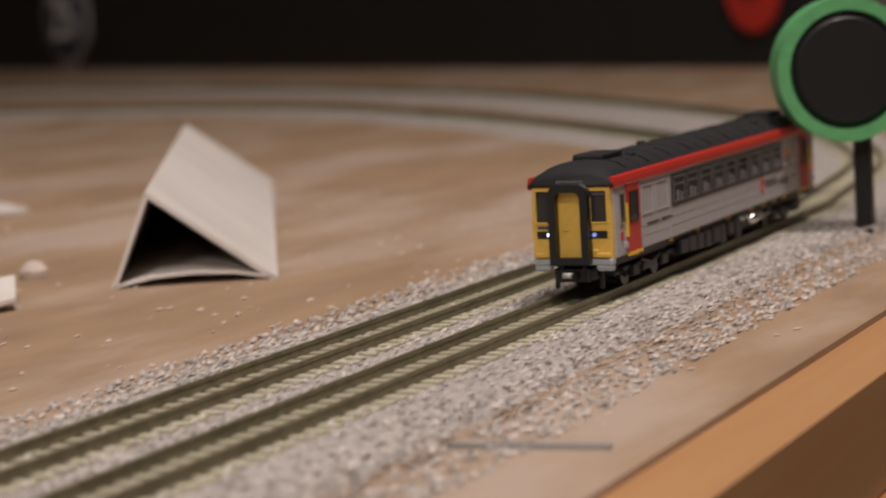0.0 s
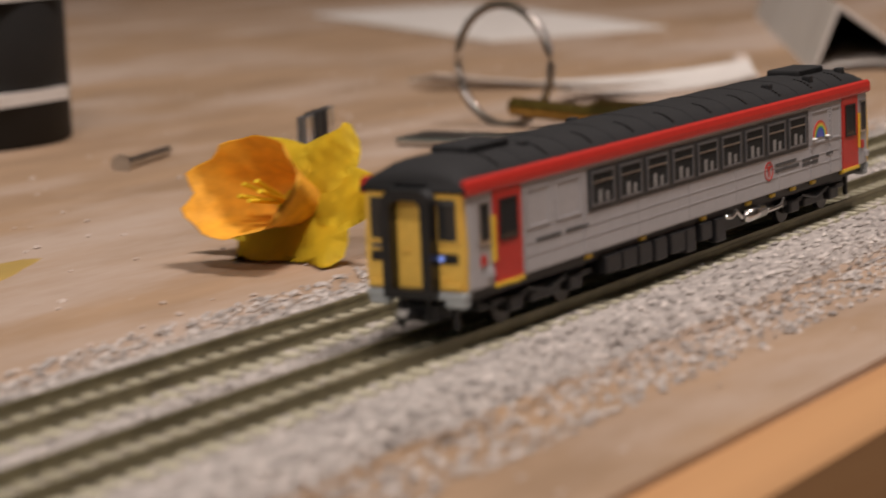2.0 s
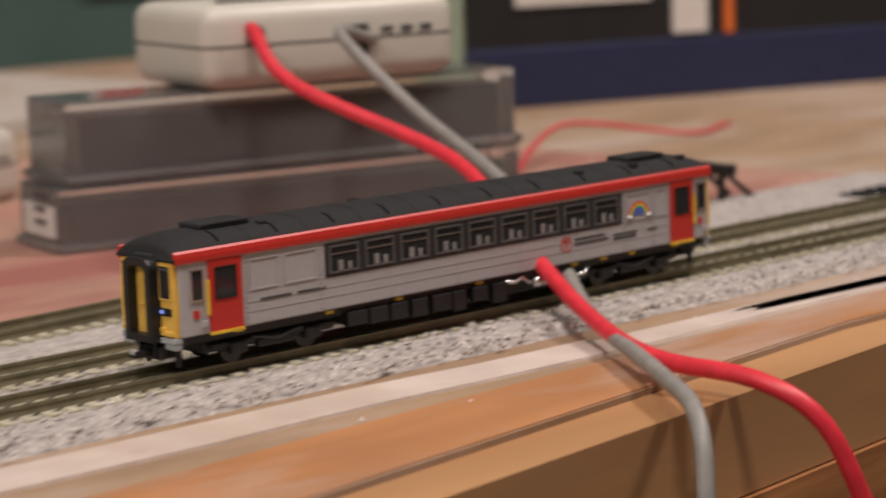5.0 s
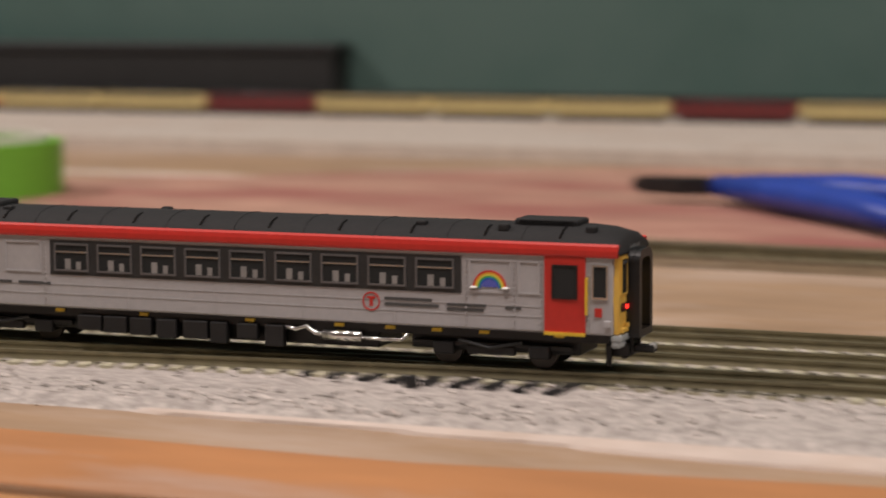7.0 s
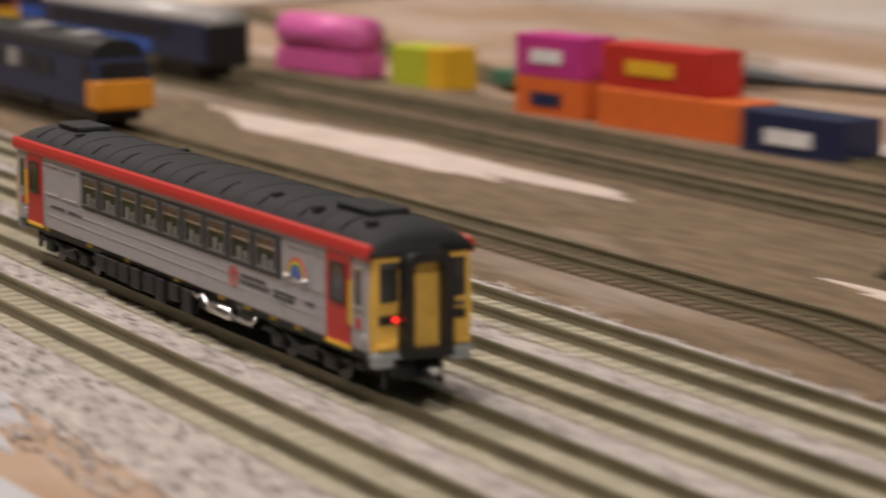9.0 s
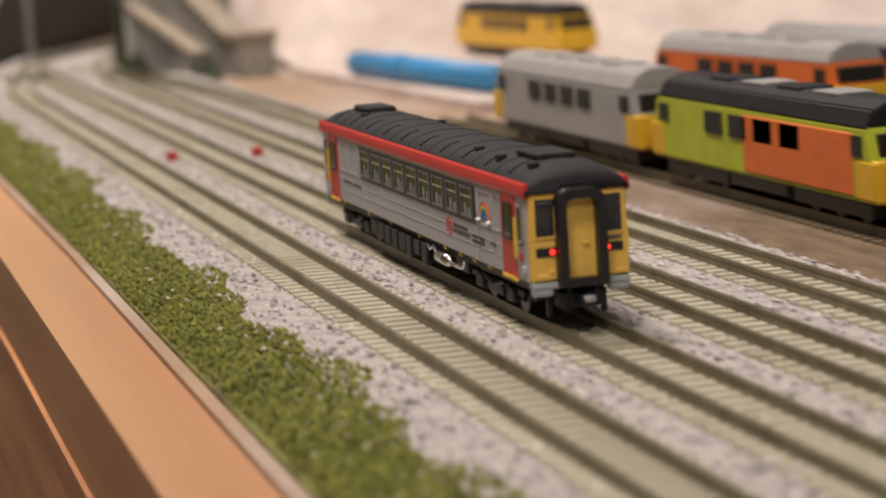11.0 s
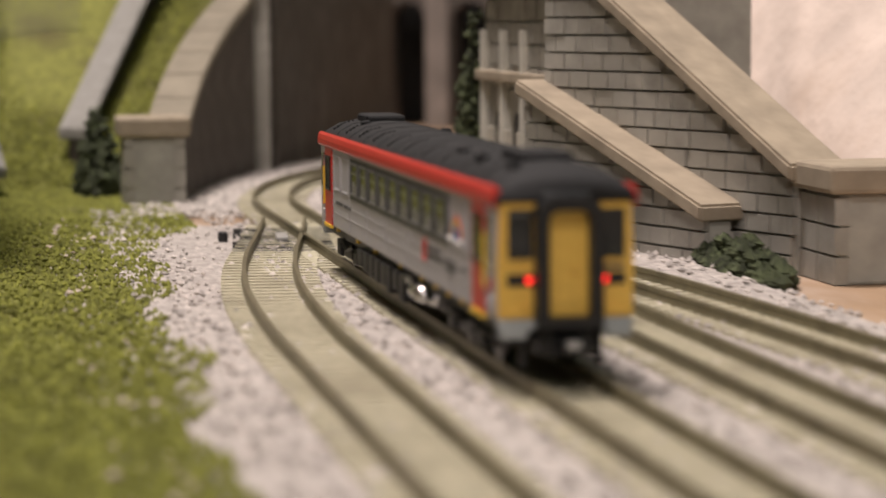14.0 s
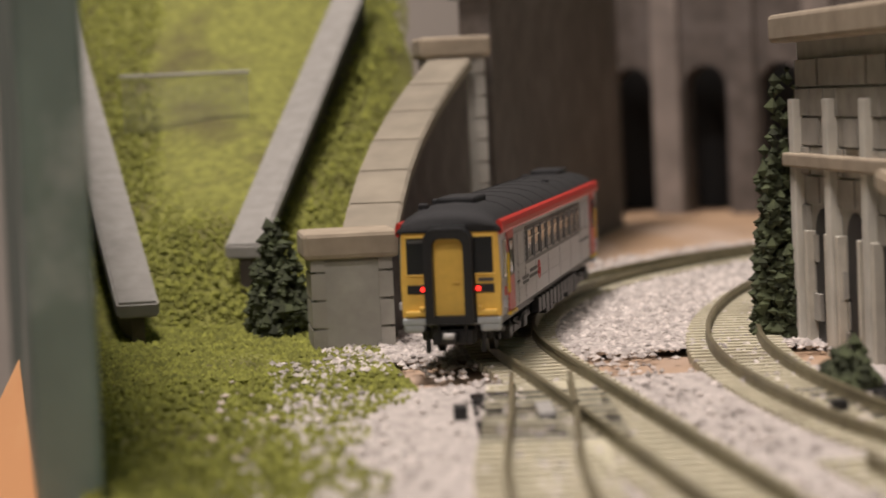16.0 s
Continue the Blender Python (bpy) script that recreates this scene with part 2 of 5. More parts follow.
def sweep(points, r, n=8, bm=None, flat=1.0):
    """A round bar along a line of points."""
    bm2 = bmesh.new()
    pts = [Vector(p) for p in points]
    rings = []
    for i, p in enumerate(pts):
        d = (pts[min(i + 1, len(pts) - 1)] - pts[max(i - 1, 0)]).normalized()
        side = d.cross(Vector((0, 0, 1)))
        side = side.normalized() if side.length > 1e-3 else Vector((1, 0, 0))
        up = side.cross(d)
        rr = r[i] if isinstance(r, (list, tuple)) else r
        rings.append([bm2.verts.new(p + rr * (math.cos(2 * math.pi * k / n) * side + flat * math.sin(2 * math.pi * k / n) * up)) for k in range(n)])
    for a, b in zip(rings, rings[1:]):
        for k in range(n):
            bm2.faces.new((a[k], a[(k + 1) % n], b[(k + 1) % n], b[k]))
    bm2.faces.new(rings[0])
    bm2.faces.new(rings[-1])
    return join(bm, bm2)


def curve_points(ctrl, n=40):
    """A smooth line through control points."""
    c = [Vector(p) for p in ctrl]
    c = [c[0] * 2 - c[1], *c, c[-1] * 2 - c[-2]]
    out = []
    for i in range(1, len(c) - 2):
        steps = max(2, n // (len(c) - 3))
        for k in range(steps):
            t = k / steps
            p0, p1, p2, p3 = c[i - 1], c[i], c[i + 1], c[i + 2]
            out.append(0.5 * (2 * p1 + (p2 - p0) * t + (2 * p0 - 5 * p1 + 4 * p2 - p3) * t * t + (3 * p1 - p0 - 3 * p2 + p3) * t ** 3))
    out.append(c[-2])
    return out


def scatter(name, mat, places, size, label, category, squash=0.7, kind="stuff", parent=None):
    """Many small uneven lumps, one joined mesh of kind stuff; places and size in mm."""
    base = np.array([(1, 0, 0), (-1, 0, 0), (0, 1, 0), (0, -1, 0), (0, 0, 1), (0, 0, -1)], float)
    tri = np.array([(0, 2, 4), (2, 1, 4), (1, 3, 4), (3, 0, 4), (2, 0, 5), (1, 2, 5), (3, 1, 5), (0, 3, 5)])
    p = np.asarray(places, float)
    n = len(p)
    s = np.random.uniform(size[0], size[1], n)
    v = base[None] * np.random.uniform(0.55, 1.25, (n, 6, 1)) * s[:, None, None] / 2
    a = np.random.uniform(0, 6.28, n)
    c, d = np.cos(a), np.sin(a)
    v = np.stack([c[:, None] * v[..., 0] - d[:, None] * v[..., 1], d[:, None] * v[..., 0] + c[:, None] * v[..., 1], v[..., 2] * squash + 0.25 * v[..., 0] * np.random.uniform(-1, 1, (n, 1))], -1)
    v = (v + p[:, None]) * MM
    f = tri[None] + 6 * np.arange(n)[:, None, None]
    me = bpy.data.meshes.new(name)
    me.from_pydata(v.reshape(-1, 3).tolist(), [], f.reshape(-1, 3).tolist())
    me.materials.append(mat)
    ob = new(name, me)
    if parent:
        ob.parent = parent
        ob["kind"] = "stuff"
        return ob
    return tagged(ob, label, category, kind=kind)

# ---- the room ----
def structure(name, bm, mat, label, category, smooth=False):
    return tagged(part(name, bm, mat, None, "", smooth), label, category, kind="structure")

structure("floor", box(-3300, 4200, -2600, 2500, -790, -750), CARPET, "dark brown carpeted room floor", "floor")
structure("ceiling", box(-3300, 4200, -2600, 2500, 1560, 1600), PLAIN, "pale plaster room ceiling", "ceiling")
structure("wall_south", box(-3300, 4200, -2640, -2600, -750, 1560), PLAIN, "pale plaster wall behind the camera", "wall")
structure("wall_north", box(-3300, 4200, 2500, 2540, -750, 1560), PLAIN, "pale plaster wall far behind the layout", "wall")
structure("wall_west", box(-3340, -3300, -2600, 2500, -750, 1560), PLAIN, "pale plaster end wall", "wall")
structure("wall_east", box(4200, 4240, -2600, 2500, -750, 1560), PLAIN, "pale plaster end wall", "wall")
structure("wall_green", box(-2700, 1500, 702, 742, -750, 1560), GREENWALL, "smooth green painted wall behind the layout", "wall")

# ---- the baseboard, with its uneven front edge ----
EDGE = [(3500, -58), (900, -58), (640, -57), (455, -60), (300, -80), (200, -92), (90, -108), (0, -106), (-90, -98), (-220, -82), (-420, -64), (-900, -62), (-1150, -63), (-1300, -70), (-1480, -73), (-1560, -75), (-1700, -76), (-2600, -76)]
back = [(-2600, 700), (1500, 700), (1500, 2300), (3500, 2300)]
structure("ground", prism(EDGE + back, -22, -4, "z"), BOARD, "brown baseboard smeared with pale plaster", "baseboard")
front = [(x, y - 14) for x, y in EDGE]
structure("edge_trim", prism(EDGE + front[::-1], -24, -5.2, "z"), PINE, "pale pine strip along the baseboard edge", "trim")
face = [(x, y - 1) for x, y in front]
structure("side_panel", prism([(x, y + 6) for x, y in EDGE] + face[::-1], -170, -24.4, "z"), PLY, "reddish plywood side of the baseboard frame", "panel")

strip_edge = [(x, y + 0.5) for x, y in EDGE if -150 < x < 650]
structure("bare_strip", prism(strip_edge + [(-95, -66), (60, -72), (200, -58), (330, -50), (480, -44), (640, -42)], -4.1, -3.7, "z"), BAREWOOD, "bare orange brown board along the edge", "board")
structure("pink_wash", prism([(640, 78), (640, 300), (420, 398), (250, 462), (-60, 478), (-300, 330), (-150, 240), (150, 215), (180, 80)], -4.1, -3.75, "z"), PINKWASH, "reddish plaster wash on the board behind the tracks", "board")

# ---- tracks ----
XC, RC = -1600.0, 300.0

def bend(x0, x1, y, step=20):
    return [(x, y) for x in np.arange(x0, x1 - 1, -step)] if x0 > x1 else [(x, y) for x in np.arange(x0, x1 + 1, step)]

def arc_west(y, r, upto=100, start=XC):
    return [(start - r * math.sin(math.radians(a)), y + r * (1 - math.cos(math.radians(a)))) for a in range(4, upto, 4)]

east = curve_points([(1500, 0, 0), (1660, 24, 0), (1830, 98, 0), (2000, 215, 0), (2200, 400, 0), (2390, 660, 0), (2540, 960, 0), (2620, 1300, 0)], 60)
east_in = curve_points([(1480, 24, 0), (1620, 46, 0), (1740, 108, 0), (1865, 206, 0), (1985, 322, 0), (2095, 460, 0), (2165, 700, 0), (2190, 1000, 0), (2195, 1300, 0)], 60)


def resample(line, step):
    pts = [Vector((p[0], p[1])) for p in line]
    out, left = [], 0.0
    for a, b in zip(pts, pts[1:]):
        d = (b - a).length
        s = left
        while s < d:
            out.append((a + (b - a) * s / d, (b - a).normalized()))
            s += step
        left = s - d
    return out


RAILBAR = [(-0.5, -1.8), (0.5, -1.8), (0.28, -1.3), (0.2, -0.7), (0.36, -0.5), (0.36, 0.0), (-0.36, 0.0), (-0.36, -0.5), (-0.2, -0.7), (-0.28, -1.3)]


def rail_mesh(line, off):
    bm = bmesh.new()
    pts = resample(line, 12)
    rings = []
    for p, d in pts:
        n = Vector((-d.y, d.x))
        rings.append([bm.verts.new((*(p + n * (off + u)), v)) for u, v in RAILBAR])
    for a, b in zip(rings, rings[1:]):
        for k in range(len(RAILBAR)):
            bm.faces.new((a[k], a[(k + 1) % len(RAILBAR)], b[(k + 1) % len(RAILBAR)], b[k]))
    return bm


SLEEPER_BM = box(-1.15, 1.15, -8.5, 8.5, -3.4, -1.85, 0.0)
bmesh.ops.scale(SLEEPER_BM, vec=(MM, MM, MM), verts=SLEEPER_BM.verts)
SLEEPER_MESH = bpy.data.meshes.new("sleeper")
SLEEPER_BM.to_mesh(SLEEPER_MESH)
SLEEPER_BM.free()
SLEEPER_MESH.materials.append(SLEEPER)


def track(label, line, singly=None, timber=SLEEPER):
    """Two rails on cream sleepers in a ballast bed. singly: the stretch of x where each sleeper is a part of its own."""
    t = thing("railway_track", label, "track", group="railway tracks")
    part("rail", rail_mesh(line, 4.5), RAIL, t)
    part("rail", rail_mesh(line, -4.5), RAIL, t)
    rest = []
    for p, d in resample(line, 4.6):
        if singly and singly[0] < p.x < singly[1]:
            ob = new("sleeper", SLEEPER_MESH)
            ob.parent = t
            ob.matrix_local = Matrix.Translation((p.x * MM, p.y * MM, 0)) @ Matrix.Rotation(math.atan2(d.y, d.x), 4, "Z")
        else:
            rest.append((p, math.atan2(d.y, d.x)))
    base = np.array([v.co for v in SLEEPER_MESH.vertices])
    faces = np.array([list(q.vertices) for q in SLEEPER_MESH.polygons])
    vs, fs = [], []
    for k, (p, a) in enumerate(rest):
        c, s = math.cos(a), math.sin(a)
        vs.append(np.stack([base[:, 0] * c - base[:, 1] * s + p.x * MM, base[:, 0] * s + base[:, 1] * c + p.y * MM, base[:, 2]], 1))
        fs.append(faces + len(base) * k)
    if vs:
        me = bpy.data.meshes.new("sleeper_run")
        me.from_pydata(np.concatenate(vs).tolist(), [], np.concatenate(fs).tolist())
        me.materials.append(timber)
        ob = new("sleeper_run", me)
        ob.parent = t
        ob["kind"] = "stuff"
    return t


main = [(p[0], p[1]) for p in east[::-1]] + bend(1480, XC, 0) + arc_west(0, RC)
second = [(p[0], p[1]) for p in east_in[::-1]] + bend(1460, -1480, 24)
TRACKS = [
    ("main line of cream sleepers in pale ballast", main, (700, 1420)),
    ("second line beside the main line", second, (860, 1400)),
    ("loop line of cream sleepers along the board edge", [(110, 0), (60, -2), (0, -7), (-60, -14), (-120, -20), (-180, -23)] + bend(-200, -1380, -24) + [(-1430, -22), (-1480, -17), (-1530, -9), (-1570, -3)], (-760, -420)),
    ("siding behind the second line", [(560, 74), (480, 72), (380, 66), (260, 56), (160, 50)] + bend(120, -1250, 48) + [(-1330, 46), (-1430, 40), (-1510, 30), (-1600, 36), (-1690, 62), (-1760, 100), (-1820, 160)], None),
    ("yard track holding parked locomotives", [(-300, 82)] + bend(-340, -1120, 88), None),
    ("yard track holding parked trains", [(-200, 170), (-420, 168), (-700, 165), (-1000, 150), (-1150, 142)], None),
    ("yard track behind the work things", [(140, 182), (0, 192), (-150, 200), (-300, 198), (-500, 196), (-800, 192), (-1100, 170), (-1180, 166)], None),
    ("outer yard track of cream sleepers", [(0, 208), (-150, 224), (-350, 226), (-560, 236), (-850, 285), (-1100, 330)], None),
]
for text, line, singly in TRACKS:
    fine = [(p.x, p.y) for p in curve_points([(q[0], q[1], 0) for q in line], 8 * len(line))]
    track(text, fine, singly, YARDSLEEPER if "yard" in text else SLEEPER)


# ---- ballast: a low bed, and loose stones on it ----
def strip(line, half, z0, z1, over=5):
    bm = bmesh.new()
    rings = []
    for p, d in resample(line, 30):
        n = Vector((-d.y, d.x))
        rings.append([bm.verts.new((*(p + n * o), z)) for o, z in ((-half - over, z0), (-half, z1), (half, z1), (half + over, z0))])
    for a, b in zip(rings, rings[1:]):
        for k in range(3):
            bm.faces.new((a[k], a[k + 1], b[k + 1], b[k]))
    return bm


def bed(line, half, top=-2.35, mat=BALLAST, label="pale speckled ballast bed under the rails"):
    return tagged(part("ballast_bed", strip(line, half, -4.3, top), mat, None), label, "ballast", kind="structure")


bed([(p[0], p[1] + 12) for p in east[::-1]] + bend(1480, 160, 10), 29)
bed([(p[0] - 2, p[1]) for p in east_in[::-1]][:-8], 22, -2.5)
bed(bend(165, -1600, 9), 52, -2.4)
bed(arc_west(20, RC - 10, 100, XC + 10), 46, -2.45)
bed(bend(-300, -1130, 150), 84, -2.5, YARDBED, "brown bare bed under the yard tracks")
bed([(140, 195), (-150, 212), (-300, 210)], 22, -2.45, YARDBED, "brown bare bed under the yard tracks")
bed(bend(640, 170, 56), 17, -2.55)
rng = np.random.default_rng(4)


def stones(n, x0, x1, y0, y1, z=-2.2, keep=()):
    p = np.stack([rng.uniform(x0, x1, n), rng.uniform(y0, y1, n), np.full(n, z)], 1)
    p[:, 2] += rng.uniform(-0.5, 0.2, n)
    for y in keep:
        p = p[~((np.abs(np.abs(p[:, 1] - y) - 4.5) < 1.1))]
        p = p[~((np.abs(p[:, 1] - y) < 4.5) & (rng.uniform(0, 1, len(p)) < 0.85))]
    return p


lots = [stones(26000, 640, 1500, -29, 42, -2.1, (0, 24)), stones(5000, 640, 1500, -40, -27, -3.6), stones(4500, 640, 1500, 40, 54, -3.4)]
scatter("ballast_stones", STONES, np.concatenate(lots), (0.6, 1.7), "loose pale ballast stones beside the rails", "ballast")
lots = [stones(7000, 100, 640, -26, 40, -2.1, (0, 24)), stones(34000, -1620, 100, -44, 62, -2.1, (0, 24, 48, -24)), stones(6000, -1620, -250, -56, -40, -3.2)]
scatter("ballast_stones", STONES, np.concatenate(lots), (0.7, 1.9), "loose pinkish grey ballast stones between the tracks", "ballast")
n = 14000
ang, rad = rng.uniform(0, 1.6, n), rng.uniform(RC - 70, RC + 34, n)
p = np.stack([XC - rad * np.sin(ang), RC - rad * np.cos(ang), np.full(n, -2.4)], 1)
p = p[np.abs(np.abs(rad - RC) - 4.5) > 1.2]
scatter("ballast_stones", STONES, p, (0.8, 2.2), "loose ballast stones round the curve", "ballast")


# plaster crumbs and smears on the board
def patch(name, cx, cy, rx, ry, mat, label, z=-3.9, turn=0, seed=0, lift=0.5):
    bm = bmesh.new()
    r = random.Random(seed)
    ph = [r.uniform(0, 6.28) for _ in range(6)]
    ring = []
    for k in range(56):
        a = 2 * math.pi * k / 56
        q = 1 + 0.16 * math.sin(2 * a + ph[0]) + 0.12 * math.sin(3 * a + ph[1]) + 0.1 * math.sin(5 * a + ph[2]) + 0.06 * math.sin(9 * a + ph[3]) + 0.05 * math.sin(14 * a + ph[4])
        u, v = rx * q * math.cos(a), ry * q * math.sin(a)
        c, s = math.cos(math.radians(turn)), math.sin(math.radians(turn))
        ring.append((cx + u * c - v * s, cy + u * s + v * c))
    lo = [bm.verts.new((*p, z - 0.3)) for p in ring]
    hi = [bm.verts.new((cx + (p[0] - cx) * 0.96, cy + (p[1] - cy) * 0.96, z + lift)) for p in ring]
    mid = bm.verts.new((cx, cy, z + lift))
    for k in range(56):
        j = (k + 1) % 56
        bm.faces.new((lo[k], lo[j], hi[j], hi[k]))
        bm.faces.new((hi[k], hi[j], mid))
    return tagged(part(name, bm, mat), label, "stain", kind="structure")


patch("yellow_stain", 930, 118, 42, 17, OCHRE, "dried yellow paint stain on the board", turn=10, seed=3, lift=0.05)
patch("black_stain", 740, -40, 34, 9, SOOT, "black paint stain on the plaster by the edge", seed=5, lift=0.3)
patch("black_stain", 660, -8, 62, 12, SOOT, "black paint stain over the ballast", z=-2.4, seed=6, lift=0.25)
patch("plaster_smear", 600, -38, 130, 7, PLASTER, "thick white plaster smear beside the track", seed=8)
patch("plaster_smear", 330, -36, 190, 7, PLASTER, "thick white plaster smear beside the track", seed=9)
patch("plaster_smear", 120, -46, 120, 8, PLASTER, "thick white plaster smear beside the track", seed=19)
patch("black_stain", 90, -30, 60, 6, SOOT, "black glue around the points", z=-3.4, seed=11, lift=0.4)
patch("grey_paint", -250, -72, 80, 20, GREYPAINT, "spilled pale grey paint on the board edge", seed=12, lift=0.4)
patch("grey_paint", -420, -54, 70, 8, GREYPAINT, "spilled pale grey paint beside the ballast", seed=13, lift=0.4)
for i in range(12):
    patch("plaster_smear", rng.uniform(-1150, -150), rng.uniform(118, 145) + 130 * (i % 3), rng.uniform(50, 110), rng.uniform(6, 14), PLASTER, "pale plaster smear between the yard tracks", z=-3.8 if i % 3 else -2.5, seed=20 + i, lift=0.25)
crumbs = np.stack([rng.uniform(560, 1600, 900), 48 + 330 * rng.uniform(0, 1, 900) ** 2.2, np.full(900, -3.8)], 1)
scatter("plaster_crumbs", PLASTER, crumbs, (0.4, 2.2), "white plaster crumbs scattered on the board", "crumbs", 0.5)
crumbs = np.stack([rng.uniform(-300, 1500, 500), rng.uniform(-95, -30, 500), np.full(500, -3.8)], 1)
crumbs = crumbs[crumbs[:, 1] > -52]
scatter("plaster_crumbs", PLASTER, crumbs, (0.4, 1.8), "white plaster crumbs along the board edge", "crumbs", 0.4)


# ---- the moving railcar (front towards -x; rail top at z = 0) ----
def ring_profile(w, z0, zc, zt):
    return [(-w, z0), (-w, zc), (-w * 0.93, zc + 1.6), (-w * 0.72, zc + 3.1), (-w * 0.4, zt - 0.35), (0, zt), (w * 0.4, zt - 0.35), (w * 0.72, zc + 3.1), (w * 0.93, zc + 1.6), (w, zc), (w, z0)]


def railcar():
    t = thing("model_railcar", "silver grey and red model railcar with black roof and yellow ends", "model train", 1400, 0, 0)
    body = part("body", box(-73, 73, -8.45, 8.45, 7, 21.2, 0.35), SILVER, t, "silver grey body shell")
    # roof shell with sloped ends
    bm = bmesh.new()
    prof = [(-8.75, 21.0), (-8.55, 22.1), (-7.6, 23.5), (-5.6, 24.7), (-3, 25.3), (0, 25.5), (3, 25.3), (5.6, 24.7), (7.6, 23.5), (8.55, 22.1), (8.75, 21.0)]
    rings = []
    for x, drop in ((-74.3, 0.45), (-73.2, 0.75), (-70, 0.93), (-66, 1.0), (66, 1.0), (70, 0.93), (73.2, 0.75), (74.3, 0.45)):
        rings.append([bm.verts.new((x, y, 21.0 + (z - 21.0) * drop)) for y, z in prof])
    for a, b in zip(rings, rings[1:]):
        for k in range(len(prof) - 1):
            bm.faces.new((a[k], a[k + 1], b[k + 1], b[k]))
    bm.faces.new(rings[0])
    bm.faces.new(rings[-1])
    bm.faces.new([r[0] for r in rings] + [r[-1] for r in rings[::-1]])
    roof = part("roof", bm, ROOF, t, "matt black curved roof", True)
    for x in range(-56, 60, 14):
        part("roof_rib", sweep([(x, y * 1.004, z + 0.04) for y, z in prof[1:-1]], 0.05, 5), ROOF, roof)
    for x, sx in ((-58, 6), (59, 6)):
        part("roof_vent", box(x - sx, x + sx, -3.2, 3.2, 24.6, 26.4, 0.5), ROOF, roof)
        for k in range(5):
            part("vent_slat", box(x - sx + 1, x + sx - 1, -3.45, -3.1, 25.0 + 0.26 * k, 25.12 + 0.26 * k), ROOF, roof)
    for x in range(-63, 70, 14):
        bm = None
        for yy, zz in ((-7.4, 23.7), (-6.8, 24.1), (-6.2, 24.42), (-5.6, 24.7), (-4.9, 24.86), (-4.2, 25.0)):
            bm = box(x - 0.2, x + 0.2, yy - 0.2, yy + 0.2, zz - 0.2, zz + 0.22, 0.0, bm)
        part("roof_rivet_strip", bm, BLACK, roof)
    for x, y in ((-50, -4), (52, -5.5), (36, -4.6), (-20, 4), (68, -5)):
        part("roof_pod", box(x - 1, x + 1, y - 0.8, y + 0.8, 24.2, 25.6, 0.3), ROOF, roof)
    for side in (-1, 1):
        y = 8.45 * side
        part("cantrail_stripe", prism([(side * u, v) for u, v in ((8.3, 20.5), (8.62, 20.5), (8.9, 20.9), (8.9, 21.7), (8.72, 22.5), (8.3, 22.9), (7.9, 22.6))], -73.9, 73.9, "x", None, 0.0), RED, body, "bright red stripe along the roof edge")
        def plate(name, x0, x1, z0, z1, out, mat, label="", bev=0.0, parent=body):
            lo, hi = sorted((y - 0.05 * side, y + out * side))
            return part(name, box(x0, x1, lo, hi, z0, z1, bev), mat, parent, label)
        band = plate("window_band", -38.5, 45, 13.3, 19.9, 0.1, BAND, "dark band around the windows")
        for k in range(9):
            x0 = -37.4 + k * 9.22
            w = plate("window", x0, x0 + 7.2, 14.2, 19.2, 0.16, PANE, "glazed saloon window", 0.0, band)
            bm = None
            for q in ((x0, x0 + 7.2, 14.0, 14.35), (x0, x0 + 7.2, 19.0, 19.35), (x0 - 0.1, x0 + 0.25, 14, 19.35), (x0 + 6.95, x0 + 7.3, 14, 19.35)):
                bm = box(q[0], q[1], min(y + 0.1 * side, y + 0.34 * side), max(y + 0.1 * side, y + 0.34 * side), q[2], q[3], 0.0, bm)
            part("window_frame", bm, WINDOWTRIM, w)
            plate("window_bar", x0 + 0.3, x0 + 6.9, 17.55, 17.85, 0.3, CHROME, "bright metal window bar", 0, w)
            plate("seat", x0 + 2.2, x0 + 3.4, 14.4, 16.4, 0.2, SEATS, "pale seat behind the window", 0, w)
            plate("seat", x0 + 4.6, x0 + 5.6, 14.4, 15.9, 0.2, SEATS, "pale seat behind the window", 0, w)
        for x0, x1, sx in ((-66.5, -58.7, -1), (60.5, 68, 1)):
            door = plate("door", x0, x1, 7.2, 21.0, 0.22, RED, "bright red passenger door")
            plate("door_window", x0 + 1.6, x1 - 1.6, 13.4, 18.8, 0.32, PANE, "", 0.0, door)
            bm = None
            for q in ((x0 + 1.4, x1 - 1.4, 13.1, 13.45), (x0 + 1.4, x1 - 1.4, 18.75, 19.1), (x0 + 1.4, x0 + 1.75, 13.1, 19.1), (x1 - 1.75, x1 - 1.4, 13.1, 19.1)):
                bm = box(q[0], q[1], min(y, y + 0.42 * side), max(y, y + 0.42 * side), q[2], q[3], 0.0, bm)
            part("window_frame", bm, BLACK, door)
            rail_x = x1 + 0.25 if sx > 0 else x0 - 0.25
            plate("grab_rail", rail_x - 0.2, rail_x + 0.2, 10.5, 17, 0.55, YLINE, "yellow grab rail", 0, door)
            plate("sill", x0, x1, 6.7, 7.25, 0.5, YLINE, "yellow door sill", 0, door)
            cx0, cx1 = (x1 + 1.4, x1 + 3.9) if sx > 0 else (x0 - 3.9, x0 - 1.4)
            cw = plate("cab_window", cx0, cx1, 13.6, 19, 0.14, PANE, "", 0)
            bm = None
            for q in ((cx0 - .2, cx1 + .2, 13.3, 13.65), (cx0 - .2, cx1 + .2, 18.95, 19.3), (cx0 - .2, cx0 + .1, 13.3, 19.3), (cx1 - .1, cx1 + .2, 13.3, 19.3)):
                bm = box(q[0], q[1], min(y, y + 0.3 * side), max(y, y + 0.3 * side), q[2], q[3], 0.0, bm)
            part("window_frame", bm, CHROME, cw)
